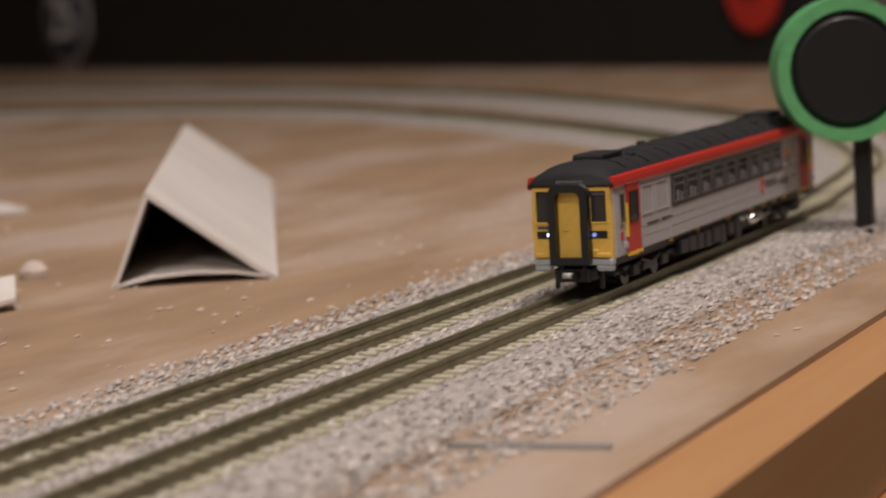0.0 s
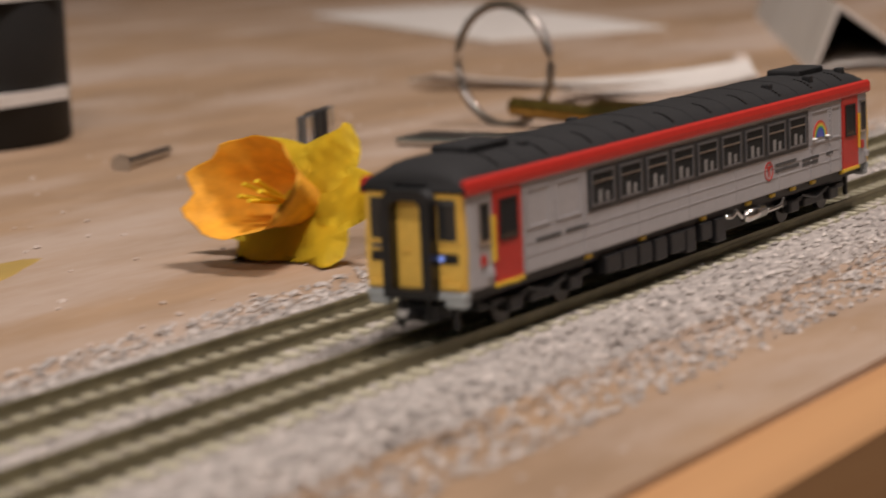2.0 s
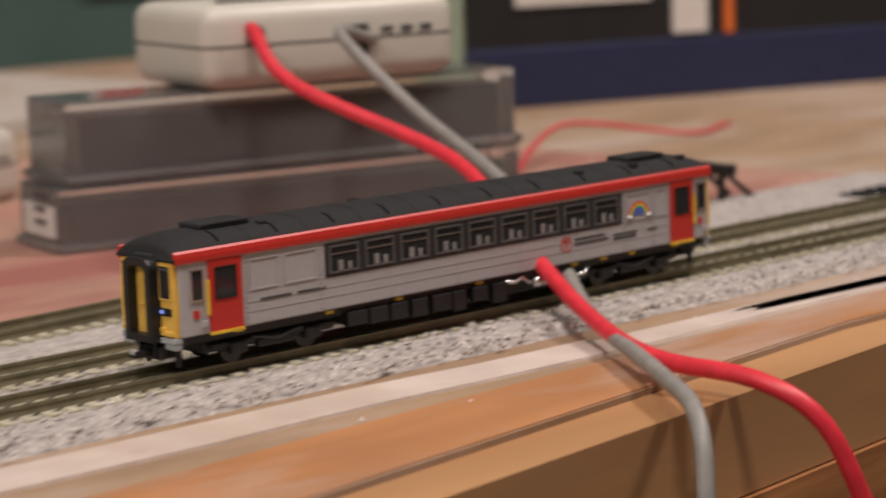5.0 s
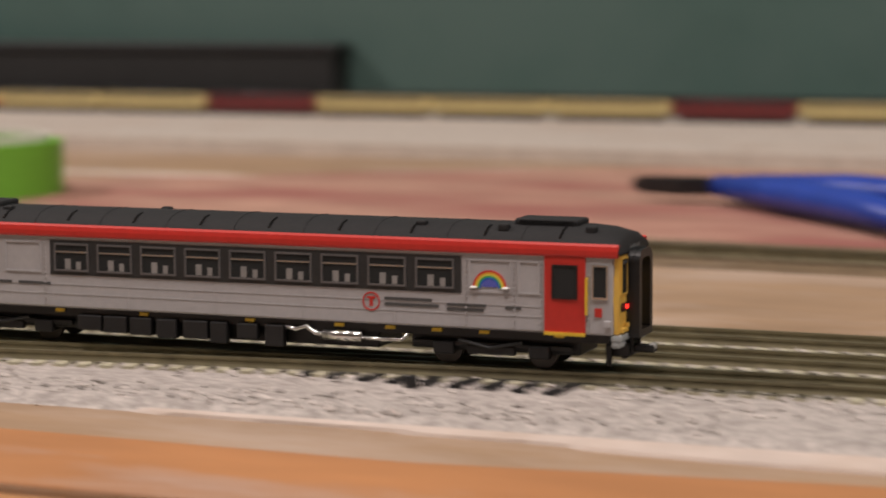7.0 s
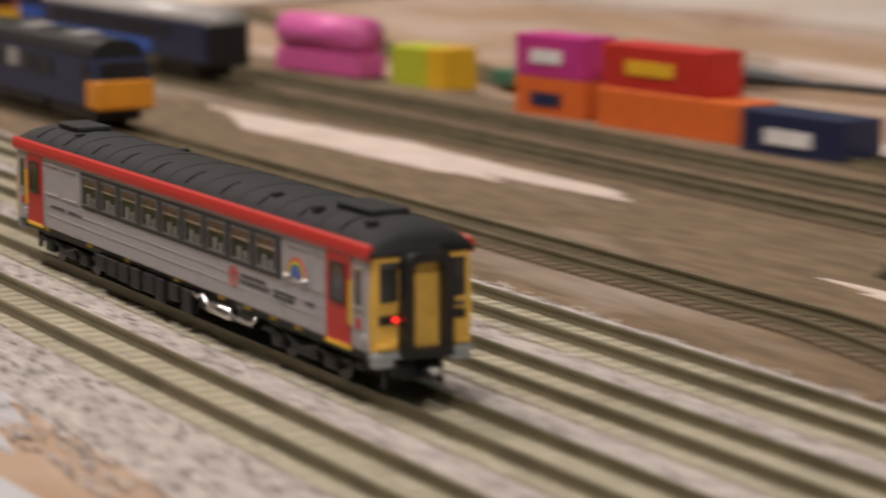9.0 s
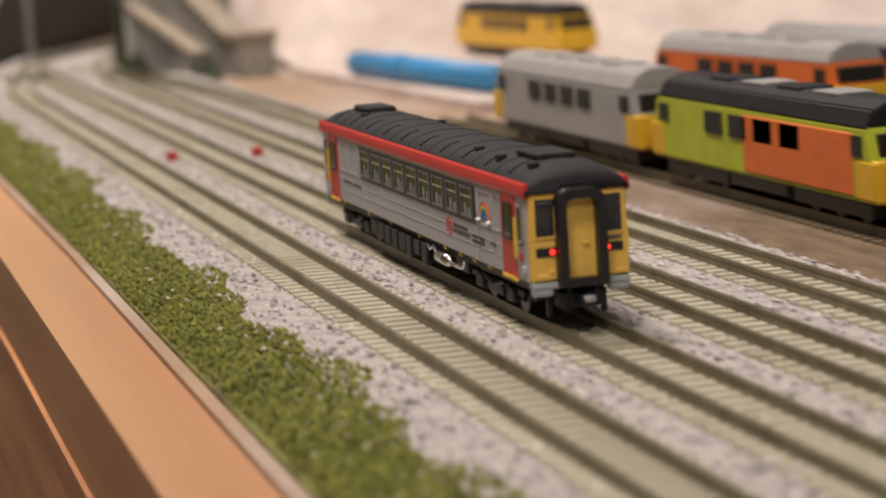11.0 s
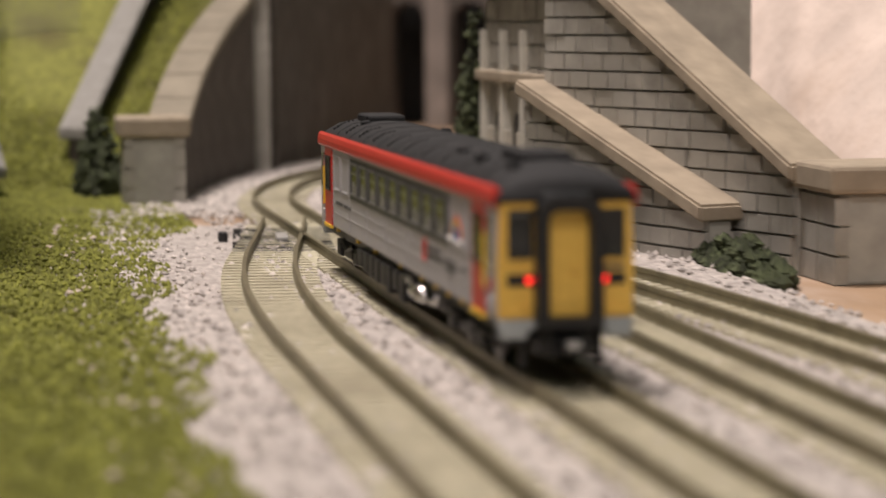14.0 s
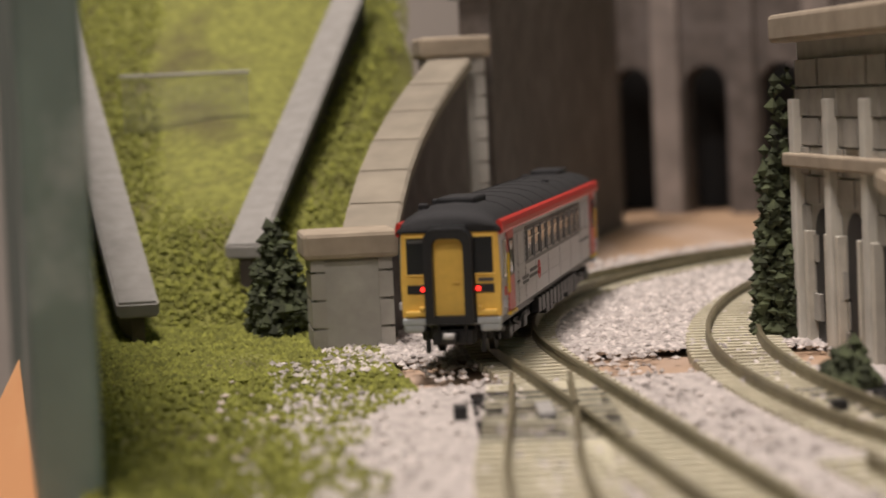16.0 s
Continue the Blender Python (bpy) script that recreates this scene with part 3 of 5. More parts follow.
            plate("warning_plate", cx0 + 0.3, cx0 + 1.6, 10.2, 11.7, 0.2, RED, "small red and white plate")
            plate("lamp_bracket", cx1 - 0.4, cx1 + 0.8, 8.4, 9.6, 0.5, SILVER, "", 0.1)
        for x0, x1 in ((-56.8, -50), (-48.4, -40.5), (46.4, 54.4), (55.6, 59.6)):
            bm = None
            for q in ((x0, x1, 13.6, 13.9), (x0, x1, 19.2, 19.5), (x0, x0 + 0.3, 13.6, 19.5), (x1 - 0.3, x1, 13.6, 19.5)):
                bm = box(q[0], q[1], min(y, y + 0.16 * side), max(y, y + 0.16 * side), q[2], q[3], 0.0, bm)
            part("panel_moulding", bm, SILVER, body, "raised panel moulding")
        for z in (9.6, 11.4, 20.4):
            plate("body_seam", -57, 59.5, z, z + 0.14, 0.07, SILVER, "raised body seam")
        for x in (-58, -40, -22, -4, 14, 32, 45.6, 55, 60, 68.4):
            plate("panel_joint", x, x + 0.16, 7.4, 13.1, 0.08, SILVER, "riveted panel joint")
        for x in (-39.6, -57.6, 45.9, 54.9, 59.9, 68.6):
            bm = None
            for k in range(14):
                z = 7.8 + 0.95 * k
                bm = box(x - 0.16, x + 0.16, min(y, y + 0.2 * side), max(y, y + 0.2 * side), z, z + 0.34, 0.0, bm)
            part("rivet_strip", bm, SILVER, body, "strip of raised rivets")
        # lettering too small or branded: plain bars
        for x0, x1, z in ((30.2, 39.4, 11.5), (30.2, 40.6, 10.5), (42.2, 49.6, 10.95), (42.2, 49.2, 10.1), (53.2, 56.2, 10.8), (-54.5, -47, 11.3), (-45.5, -38.5, 11.3)):
            plate("lettering_bar", x0, x1, z, z + 0.55, 0.1, INK, "small dark lettering")
        ring = lathe([(1.45, 0), (1.7, 0), (1.7, 0.12), (1.45, 0.12), (1.45, 0)], 28)
        bmesh.ops.transform(ring, matrix=Matrix.Translation((27.6, y, 11.1)) @ Matrix.Rotation(math.radians(90 * side), 4, "X").inverted(), verts=ring.verts)
        part("round_badge", ring, RED, body, "round red badge")
        plate("round_badge_bar", 27.3, 27.9, 10.2, 11.9, 0.12, RED)
        plate("round_badge_bar", 26.8, 28.4, 11.6, 12.0, 0.13, RED)
        if side < 0:
            cols = ((0.55, 0.04, 0.03), (0.7, 0.3, 0.03), (0.65, 0.6, 0.08), (0.05, 0.35, 0.1), (0.03, 0.12, 0.5))
            for k, col in enumerate(cols):
                r = 3.2 - 0.32 * k
                pts = [(50.3 + rr * math.cos(a), 14.4 + rr * math.sin(a)) for rr, ang in ((r, range(0, 181, 12)), (r - 0.32, range(180, -1, -12))) for a in (math.radians(q) for q in ang)]
                part("rainbow_band", prism(pts, y - 0.14, y, "y"), material("rainbow_colour", col, 0.5), body, "coloured rainbow sticker band")
            for x in (47.3, 53.3):
                part("cloud", lathe([(0.01, 0.25), (0.5, 0.2), (0.75, 0), (0.5, -0.25), (0.01, -0.3)], 12, None, (x, y - 0.05, 14.5)), WHITECAP, body)
            plate("rainbow_text_bar", 49, 51.6, 14.6, 15.9, 0.12, material("sticker_blue", (0.1, 0.12, 0.5), 0.5), "small blue lettering")
    # ends
    for sx, lit in ((-1, HEAD), (1, TAIL)):
        X = 73 * sx
        def end(name, y0, y1, z0, z1, d0, d1, mat, label="", bev=0.0, parent=None):
            lo, hi = sorted((X + d0 * sx, X + d1 * sx))
            return part(name, box(lo, hi, y0, y1, z0, z1, bev), mat, parent or face, label)
        outline = [(-8.2, 7), (8.2, 7), (8.3, 13), (8.0, 21), (6.6, 22.2), (3.5, 22.9), (-3.5, 22.9), (-6.6, 22.2), (-8.0, 21), (-8.3, 13)]
        face = part("cab_front", prism(outline, min(X, X + sx), max(X, X + sx), "x", None, 0.25), YELLOW, t, "yellow cab front")
        for s in (-1, 1):
            a, b = sorted((s * 3.9, s * 7.3))
            cw = end("windscreen", a, b, 14.2, 20.3, 0.9, 1.12, PANE, "dark cab windscreen")
            bm = None
            for q in ((a, b, 13.95, 14.25), (a, b, 20.2, 20.55), (a - .15, a + .15, 13.95, 20.5), (b - .15, b + .15, 13.95, 20.5)):
                lo, hi = sorted((X + 0.9 * sx, X + 1.28 * sx))
                bm = box(lo, hi, q[0], q[1], q[2], q[3], 0.05, bm)
            part("windscreen_frame", bm, YELLOW, cw)
            end("lamp_housing", *sorted((s * 3.95, s * 7.2)), 11.1, 12.5, 0.9, 1.2, BLACK, "black lamp housing")
            lens = rod((X + 1.15 * sx, s * 4.6, 11.8), (X + 1.5 * sx, s * 4.6, 11.8), 0.4)
            on = sx > 0 or s > 0
            part("lamp", lens, lit if on else material("dim_lamp", (0.12, 0.16, 0.3), 0.3, emit=(0.25, 0.35, 0.9), power=0.8), face, "glowing lamp lens")
            end("step", *sorted((s * 4.2, s * 7.6)), 7.4, 8.3, 0.8, 1.6, YELLOW, "", 0.2)
            end("lamp_iron", *sorted((s * 4.4, s * 5.2)), 8.2, 9.0, 0.8, 1.8, YELLOW, "", 0.2)
        end("number_bar", 4.6, 7.1, 12.9, 13.5, 0.9, 1.1, INK, "small dark lettering")
        end("number_bar", -6.9, -4.4, 19.4, 19.9, 0.9, 1.3, INK, "small dark lettering")
        lo, hi = sorted((X + 0.8 * sx, X + 3.4 * sx))
        def arch(w, top, r, z0):
            out = [(-w, z0), (w, z0)]
            out += [(w - r + r * math.cos(math.radians(q)), top - r + r * math.sin(math.radians(q))) for q in range(0, 91, 15)]
            return out + [(-w + r + r * math.cos(math.radians(q)), top - r + r * math.sin(math.radians(q))) for q in range(90, 181, 15)]
        outer, inner = arch(4.0, 21.6, 2.2, 6.2), arch(2.55, 20.1, 1.2, 7.5)
        gang = bmesh.new()
        loops = [[gang.verts.new((x, *q)) for q in ring] for x, ring in ((lo, outer), (lo, inner), (hi, inner), (hi, outer))]
        for la, lb in zip(loops, loops[1:] + loops[:1]):
            for k in range(len(la)):
                gang.faces.new((la[k], la[(k + 1) % len(la)], lb[(k + 1) % len(la)], lb[k]))
        part("gangway_frame", gang, BLACK, face, "black rubber gangway surround")
        for q in (1.5, 2.3):
            ribs = sweep([(X + q * sx, u * 1.015, v) for u, v in outer[1:]], 0.22, 5)
            part("gangway_fold", ribs, BLACK, face)
        end("head_board", -3.0, 3.0, 21.5, 22.5, 0.7, 1.3, SKIRT, "grey strip over the gangway", 0.2)
        end("gangway_door", -2.7, 2.7, 7.2, 20.3, 0.8, 1.4, YELLOW, "recessed yellow gangway door")
        end("door_handle", 0.4, 1.5, 12.6, 13.0, 1.3, 1.8, YELLOW, "", 0.1)
        end("skirt", -8.2, 8.2, 5.9, 7.1, -0.6, 1.4, SKIRT, "pale grey skirt", 0.3)
        for s in (-1, 1):
            end("skirt_corner", *sorted((s * 4.6, s * 8.1)), 4.7, 6.2, -0.6, 1.2, SKIRT, "pale grey skirt corner", 0.5)
            end("buffer_hose", *sorted((s * 1.9, s * 2.5)), 2.8, 6.0, 1.0, 1.8, BLACK, "", 0.2)
            end("rail_guard", *sorted((s * 4.2, s * 5.0)), 1.0, 5.0, -2.4, -1.4, BLACK, "", 0.2)
        part("coupling_hook", rod((X + 4.6 * sx, -0.9, 4.2), (X + 4.6 * sx, 0.9, 4.2), 0.7, None, 10), GREYPLASTIC, face, "grey coupling hook", True)
        end("coupling", -1.2, 1.2, 3.2, 4.6, 0.5, 5.2, BLACK, "black coupling hook", 0.3)
        end("coupling_box", -3.4, 3.4, 2.6, 5.2, -3.0, 1.4, BLACK, "", 0.3)
    # underframe
    under = part("underframe", box(-72, 72, -7.3, 7.3, 5.4, 7.1), BLACK, t, "black underframe")
    r = random.Random(2)
    for k in range(11):
        x = -33 + k * 5.6
        for s in (-1, 1):
            d, h = r.uniform(3.4, 5.2), r.uniform(1.7, 3.0)
            if x > 7 and s < 0:
                continue
            part("equipment_box", box(x, x + d, s * 7.4 - 1, s * 7.4 + 0.7, h, 5.8, 0.25), BLACK, under, "black underfloor box")
    part("engine", box(-30, 28, -5.6, 5.6, 2.2, 5.8, 0.4), BLACK, under)
    for x in (-60, -38, -20, 2, 20, 30, 39, 48, 62):
        part("lifting_mark", box(x, x + 1.8, -7.75, -7.25, 6.1, 6.7), YLINE, under, "small yellow lifting mark")
    part("exhaust_pipe", sweep([(10.5, -8.0, 5.6), (12.5, -8.1, 5.2), (14.6, -8.1, 5.9), (16.4, -8.1, 4.7), (18, -8.1, 4.5)], 0.42, 8), CHROME, under, "bright metal exhaust pipe", True)
    part("silencer", rod((18, -8.1, 4.5), (25.6, -8.1, 4.5), 1.05, None, 16), CHROME, under, "bright metal silencer drum", True)
    part("exhaust_pipe", sweep([(25.6, -8.1, 4.3), (30, -8.1, 4.2), (33.3, -8.1, 4.3), (34.6, -8.0, 5.4)], 0.38, 8), CHROME, under, "bright metal exhaust pipe", True)
    for cx in (-50, 50):
        bogie = part("bogie", box(cx - 16, cx + 16, -5.2, 5.2, 2.6, 5.4, 0.4), BLACK, t, "black bogie")
        for s in (-1, 1):
            fr = None
            fr = box(cx - 15, cx + 15, s * 6.4 - 0.5, s * 6.4 + 0.5, 3.5, 4.5, 0.2, fr)
            fr = box(cx - 4.5, cx + 4.5, s * 6.6 - 0.7, s * 6.6 + 0.7, 2.3, 4.0, 0.3, fr)
            part("side_frame", fr, BLACK, bogie)
            part("damper", sweep([(cx - 6, s * 7.3, 4.8), (cx, s * 7.4, 3.6), (cx + 6, s * 7.3, 4.8)], 0.35, 6), BLACK, bogie)
            for dx in (-9, 9):
                part("axle_box", box(cx + dx - 2, cx + dx + 2, s * 6.7 - 0.8, s * 6.7 + 0.8, 2.0, 4.4, 0.4), BLACK, bogie)
        for dx in (-9, 9):
            wheel = None
            for s in (-1, 1):
                wheel = rod((cx + dx, s * 3.9, 2.75), (cx + dx, s * 4.9, 2.75), 2.75, wheel, 24)
                wheel = rod((cx + dx, s * 4.9, 2.75), (cx + dx, s * 5.5, 2.75), 1.1, wheel, 14)
            wheel = rod((cx + dx, -4, 2.75), (cx + dx, 4, 2.75), 0.6, wheel, 8)
            part("wheel_set", wheel, material("wheel_steel", (0.06, 0.055, 0.05), 0.35, 0.8), bogie, "dark steel wheel set")
    return t


RAILCAR = railcar()


# ---- things on the board, east part ----
def tent_card():
    t = thing("folded_card", "folded pale card standing like a tent on the board", "card", 1373, 111, -4, -62)
    a, h, L = 19, 22, 297
    part("panel", prism([(-a, 0), (-10, h), (-9.4, h - 1.4), (-a + 1, 0)], 0, L, "y"), PAPER, t)
    part("panel", prism([(a, 0.4), (-10, h), (-9.6, h - 1.6), (a - 1.6, 0)], 0, L, "y"), PAPER, t)
    part("base_panel", sweep_sheet([(-a, 0.0), (-a * 0.5, 1.8), (0, 2.3), (a * 0.5, 1.8), (a, 0.0)], 0, L, 0.6), PAPER, t)


def sweep_sheet(prof, y0, y1, thick):
    bm = bmesh.new()
    up = [(u, v + thick) for u, v in prof]
    return prism(list(prof) + up[::-1], y0, y1, "y", bm)


def sheet(name, pts, label, z=-4, curl=0.0):
    """A sheet of card with thickness; curl lifts one end."""
    t = thing(name, label, "paper")
    bm = prism(pts, z + 0.1, z + 1.0, "z")
    if curl:
        xs = [p[0] for p in pts]
        bmesh.ops.subdivide_edges(bm, edges=bm.edges[:], cuts=5, use_grid_fill=True)
        lo, hi = min(xs), max(xs)
        for v in bm.verts:
            q = (v.co.x - lo) / (hi - lo)
            v.co.z += curl * (2 * q - 1) ** 2
    part("sheet", bm, PAPER, t)


def keyring():
    t = thing("key_ring", "brass and steel keys on a large split ring", "keys", 1190, 108, -4)
    ring = []
    for k in range(49):
        a = 2 * math.pi * k / 24
        ring.append((16 + 6 * math.cos(a) * 0.5, 42 + 16.5 * math.cos(a), 16.5 + 16.5 * math.sin(a)))
    part("split_ring", sweep(ring, 1.15, 8), STEEL, t, "bright steel split ring", True)
    part("brass_barrel", rod((-6, -28, 4.5), (4, 6, 4.5), 4.4, None, 24), BRASS, t, "tarnished brass barrel", True)
    part("brass_barrel_hole", rod((-8, -34, 4.5), (-6, -28, 4.5), 2.6, None, 16), BRASS, t)
    part("brass_shank", rod((4, 6, 4.5), (14, 38, 5.5), 2.6, None, 16), BRASS, t)
    part("collar", rod((3.4, 5, 4.5), (5.0, 9, 4.6), 3.4, None, 20), BRASS, t)
    part("key_blade", box(-30, -22, -16, 26, 0.2, 3.0, 0.6), STEEL, t, "steel key blade")
    part("key_bow", box(-34, -18, 24, 46, 0.2, 2.6, 1.0), STEEL, t)


def petal(length, width, lift, turn, tip):
    bm = bmesh.new()
    rows = []
    for i in range(9):
        s = i / 8
        w = width * math.sin(math.pi * min(1, 0.12 + 0.88 * s)) ** 0.7 * (1 - 0.25 * s)
        rows.append([bm.verts.new((s * length, w * u, lift * s + tip * s * s + 1.5 * (1 - u * u) + 0.8 * math.sin(9 * s + 3 * u))) for u in (-1, -0.5, 0, 0.5, 1)])
    for a, b in zip(rows, rows[1:]):
        for k in range(4):
            bm.faces.new((a[k], a[k + 1], b[k + 1], b[k]))
    bmesh.ops.solidify(bm, geom=bm.faces[:], thickness=0.7)
    bmesh.ops.transform(bm, matrix=Matrix.Rotation(math.radians(turn), 4, "Z"), verts=bm.verts)
    return bm


def daffodil():
    t = thing("fabric_daffodil", "yellow fabric daffodil brooch with an orange trumpet on the board", "flower", 997, 77, -3.6, 0)
    t.scale = (1.0, 1.0, 0.74)
    tilt = Matrix.Translation((6, -3, 12)) @ Vector((-0.8, 0.12, 0.38)).to_track_quat("Z", "Y").to_matrix().to_4x4()
    for k in range(6):
        bm = petal(22, 10, 1.5, 60 * k + 12, 1.2)
        bmesh.ops.transform(bm, matrix=tilt, verts=bm.verts)
        for v in bm.verts:
            v.co.z = max(v.co.z, 0.2)
        part("petal", bm, PETAL, t, "", True)
    bm = bmesh.new()
    n = 36
    rings = []
    for r, z in ((5.0, 0), (7.0, 6), (9.4, 12), (13.0, 18), (12.7, 17.6), (9.0, 11.6), (6.2, 5), (4, 2)):
        rings.append([bm.verts.new((r * (1 + (0.10 * math.sin(7 * 2 * math.pi * k / n) if r > 8 else 0)) * math.cos(2 * math.pi * k / n), r * math.sin(2 * math.pi * k / n), z + (0.8 * math.sin(9 * 2 * math.pi * k / n) if r > 8 else 0))) for k in range(n)])
    for a, b in zip(rings, rings[1:]):
        for k in range(n):
            bm.faces.new((a[k], a[(k + 1) % n], b[(k + 1) % n], b[k]))
    bm.faces.new(rings[-1])
    bmesh.ops.transform(bm, matrix=tilt, verts=bm.verts)
    part("trumpet", bm, TRUMPET, t, "frilled orange trumpet", True)
    st = None
    for k in range(5):
        st = rod(tilt @ Vector((0, 0, 3)), tilt @ Vector((2.6 * math.cos(k * 1.26), 2.6 * math.sin(k * 1.26), 15)), 0.55, st, 8)
    part("stamen", st, PETAL, t)


def clear_clip():
    t = thing("plastic_clip", "clear plastic clip with two bright studs", "clip", 1062, 113, -4, 20)
    part("plate", box(-12, 12, -2, 0, 0, 20, 0.4), CLEAR, t)
    part("slot", box(-3, -1.6, -2.6, 0.6, 0, 20), BLACK, t)
    part("slot", box(2.6, 4, -2.6, 0.6, 0, 20), BLACK, t)
    part("foot", box(-12, 12, -12, -2, 0, 1.5, 0.4), CLEAR, t)
    for x in (-8, 8.5):
        part("stud", lathe([(0.01, 2.4), (1.6, 1.8), (2.2, 0), (0.01, 0)], 16, None, (x, -3.6, 7)), STEEL, t, "bright round stud", True)


def jar(name, x, y, r, h, mat, label, bars=()):
    t = thing(name, label, "jar", x, y, -4)
    part("body", lathe([(r * 0.96, 0), (r, 1), (r, h - 3), (r * 0.9, h)], 48), mat, t, "", True)
    part("lid", lathe([(r * 0.98, h), (r * 0.98, h + 10), (r * 0.9, h + 11)], 48), BLACK, t, "", True)
    for z in bars:
        part("label_bar", box(-r * 0.5, r * 0.35, -r - 0.3, -r * 0.84, z, z + 3.5), PAPER, t, "pale lettering bar")


def pink_wagon(x, y, turn):
    t = thing("model_wagon", "pink and grey model hopper wagon parked on the board", "wagon", x, y, -4, turn, "pink and grey wagons")
    part("body", box(-27, 27, -8, 8, 7, 26, 0.8), GREYPLASTIC, t)
    for x0 in (-27.3, 1.5):
        part("end_panel", box(x0, x0 + 9, -8.3, 8.3, 7.2, 26.2, 0.5), MAGENTA, t, "bright pink panel")
    part("chassis", box(-26, 26, -6, 6, 3.5, 7.2, 0.4), BLACK, t)
    for dx in (-18, -11, 11, 18):
        part("wheel_set", rod((dx, -5.2, 2.9), (dx, 5.2, 2.9), 2.9, None, 18), BLACK, t)


tent_card()
sheet("paper_strip", [(1290, 225), (1300, 242), (1345, 141), (1330, 131)], "curled strip of white paper on the board", curl=5.0)
sheet("paper_strip", [(1262, 160), (1275, 172), (1342, 141), (1330, 131)], "narrow strip of white paper on the board", curl=4.0)
sheet("loose_card", [(1476, 316), (1548, 272), (1713, 462), (1640, 520)], "loose white card lying on the board")
keyring()
daffodil()
clear_clip()
t = thing("nail", "short bright steel nail lying on the board", "nail", 1112, 200, -2.6, 15)
part("shank", rod((-14, 0, 0), (14, 0, 0), 1.3, None, 10), STEEL, t)
part("head", rod((-15, 0, 0), (-14, 0, 0), 2.6, None, 14), STEEL, t)
jar("paint_jar", 1136, 288, 33, 60, BLACKBOARD, "black paint jar with pale lettering bars", (12, 40))
pink_wagon(962, 378, -52)
pink_wagon(1002, 328, -52)
pink_wagon(1040, 280, -52)
t = thing("pencil_lead", "thin grey offcut lying by the board edge", "offcut", 1202, -39, -3.2, -85)
part("strip", box(-12, 12, -0.5, 0.5, -0.8, 0.2, 0.1), GREYPLASTIC, t)
t = thing("pencil_lead", "thin dark offcut lying by the board edge", "offcut", 848, -45, -3.2, -82)
part("strip", box(-11, 11, -0.9, 0.9, -0.8, 0.6, 0.1), BLACK, t)
t = thing("plaster_lump", "small white plaster lump on the board", "crumb", 1384, 162, -4)
part("lump", lathe([(0.01, 0), (3.2, 0.2), (3.6, 2), (2, 4), (0.01, 4.4)], 9), PLASTER, t)
# black display boards beyond the end of the layout
def display_board():
    t = thing("display_board", "black board with a round numbered badge and a red poppy", "board", 2420, 232, -4, 55)
    part("panel", box(0, 1750, 0, 12, 0, 620, 1.0), BLACKBOARD, t)
    badge = part("badge", prism([(62 * math.cos(a) * (1 - 0.12 * (math.sin(a) < -0.5)), 62 * math.sin(a) * 0.86) for a in [2 * math.pi * k / 40 for k in range(40)]], 0, 3, "y"), GREYPLASTIC, t, "grey shield badge")
    badge.location = (1.246, 0.0125, 0.054)
    inner = part("badge_field", prism([(50 * math.cos(a), 43 * math.sin(a)) for a in [2 * math.pi * k / 40 for k in range(40)]], 2, 5, "y"), NAVY, badge)
    text = bpy.data.curves.new("badge_number", "FONT")
    text.body, text.size, text.extrude, text.align_x, text.align_y = "25", 0.07, 0.001, "CENTER", "CENTER"
    ob = new("badge_number", text)
    ob.data.materials.append(WHITECAP)
    ob.parent = badge
    ob.matrix_local = pose(0, 0.0065, 0, 90, 0, 180)
    poppy = part("poppy", lathe([(0.01, 0), (26, 1), (30, 4), (0.01, 5)], 26), CRED, t, "red poppy")
    poppy.matrix_local = pose(0.055, 0.0125, 0.054, -90, 0, 0)
    eye = part("poppy_centre", lathe([(0.01, 0), (8, 1), (0.01, 3)], 16), BLACK, poppy)
    eye.location = (0, 0, 0.005)


display_board()
t = thing("black_ball_lamp", "round black lens with a green rim at the layout's end", "lens", 1450, -24, 36, 90)
part("lens", lathe([(0.01, 0), (12, 0), (14, 2), (14, 14), (0.01, 14)], 40), BLACK, t)
part("rim", lathe([(14, 0), (17, 0), (17, 8), (14, 8), (14, 0)], 40), material("green_rim", (0.12, 0.4, 0.16), 0.5), t)
part("stand", box(-2, 2, -13, -9, -40, -2, 0.5), BLACK, t)
for ob in t.children:
    if ob.name.startswith(("lens", "rim")):
        ob.matrix_local = pose(0, 0, 0, 90, 0, 30)


# ---- the middle: controllers, boxes, tools ----
def controller(x, y, z, turn, label):
    t = thing("train_controller", label, "controller", x, y, z, turn, "white controllers")
    part("shell", box(-38, 38, -24, 24, 0, 22, 5, None, 4), IVORY, t, "", True)
    r = 5.1
    out = [(sx * 33 + r * math.cos(math.radians(q)), sy * 19 + r * math.sin(math.radians(q))) for sx, sy, q0 in ((1, 1, 0), (-1, 1, 90), (-1, -1, 180), (1, -1, 270)) for q in range(q0, q0 + 91, 15)]
    part("seam", prism(out, 11.0, 11.5, "z"), BLACK, t, "thin dark seam")
    part("socket", box(4, 10, -24.5, -22.5, 7, 15, 0.4), BLACK, t, "black socket")
    part("jack", rod((-24, -24.6, 14), (-24, -22.5, 14), 2.8, None, 20), BLACK, t)
    part("switch_bar", box(-28, 18, -12, -9, 21.6, 22.8, 0.4), BLACK, t)
    for k, x0 in enumerate((14, 20, 26)):
        part("lettering_bar", box(x0, x0 + 3.5, -24.3, -23.6, 12.5, 14), INK, t)
    part("knob", lathe([(9, 21.5), (8.4, 27), (6, 28.5), (0.01, 28.5)], 30, None, (24, 12, 0)), NAVY, t, "round navy knob", True)


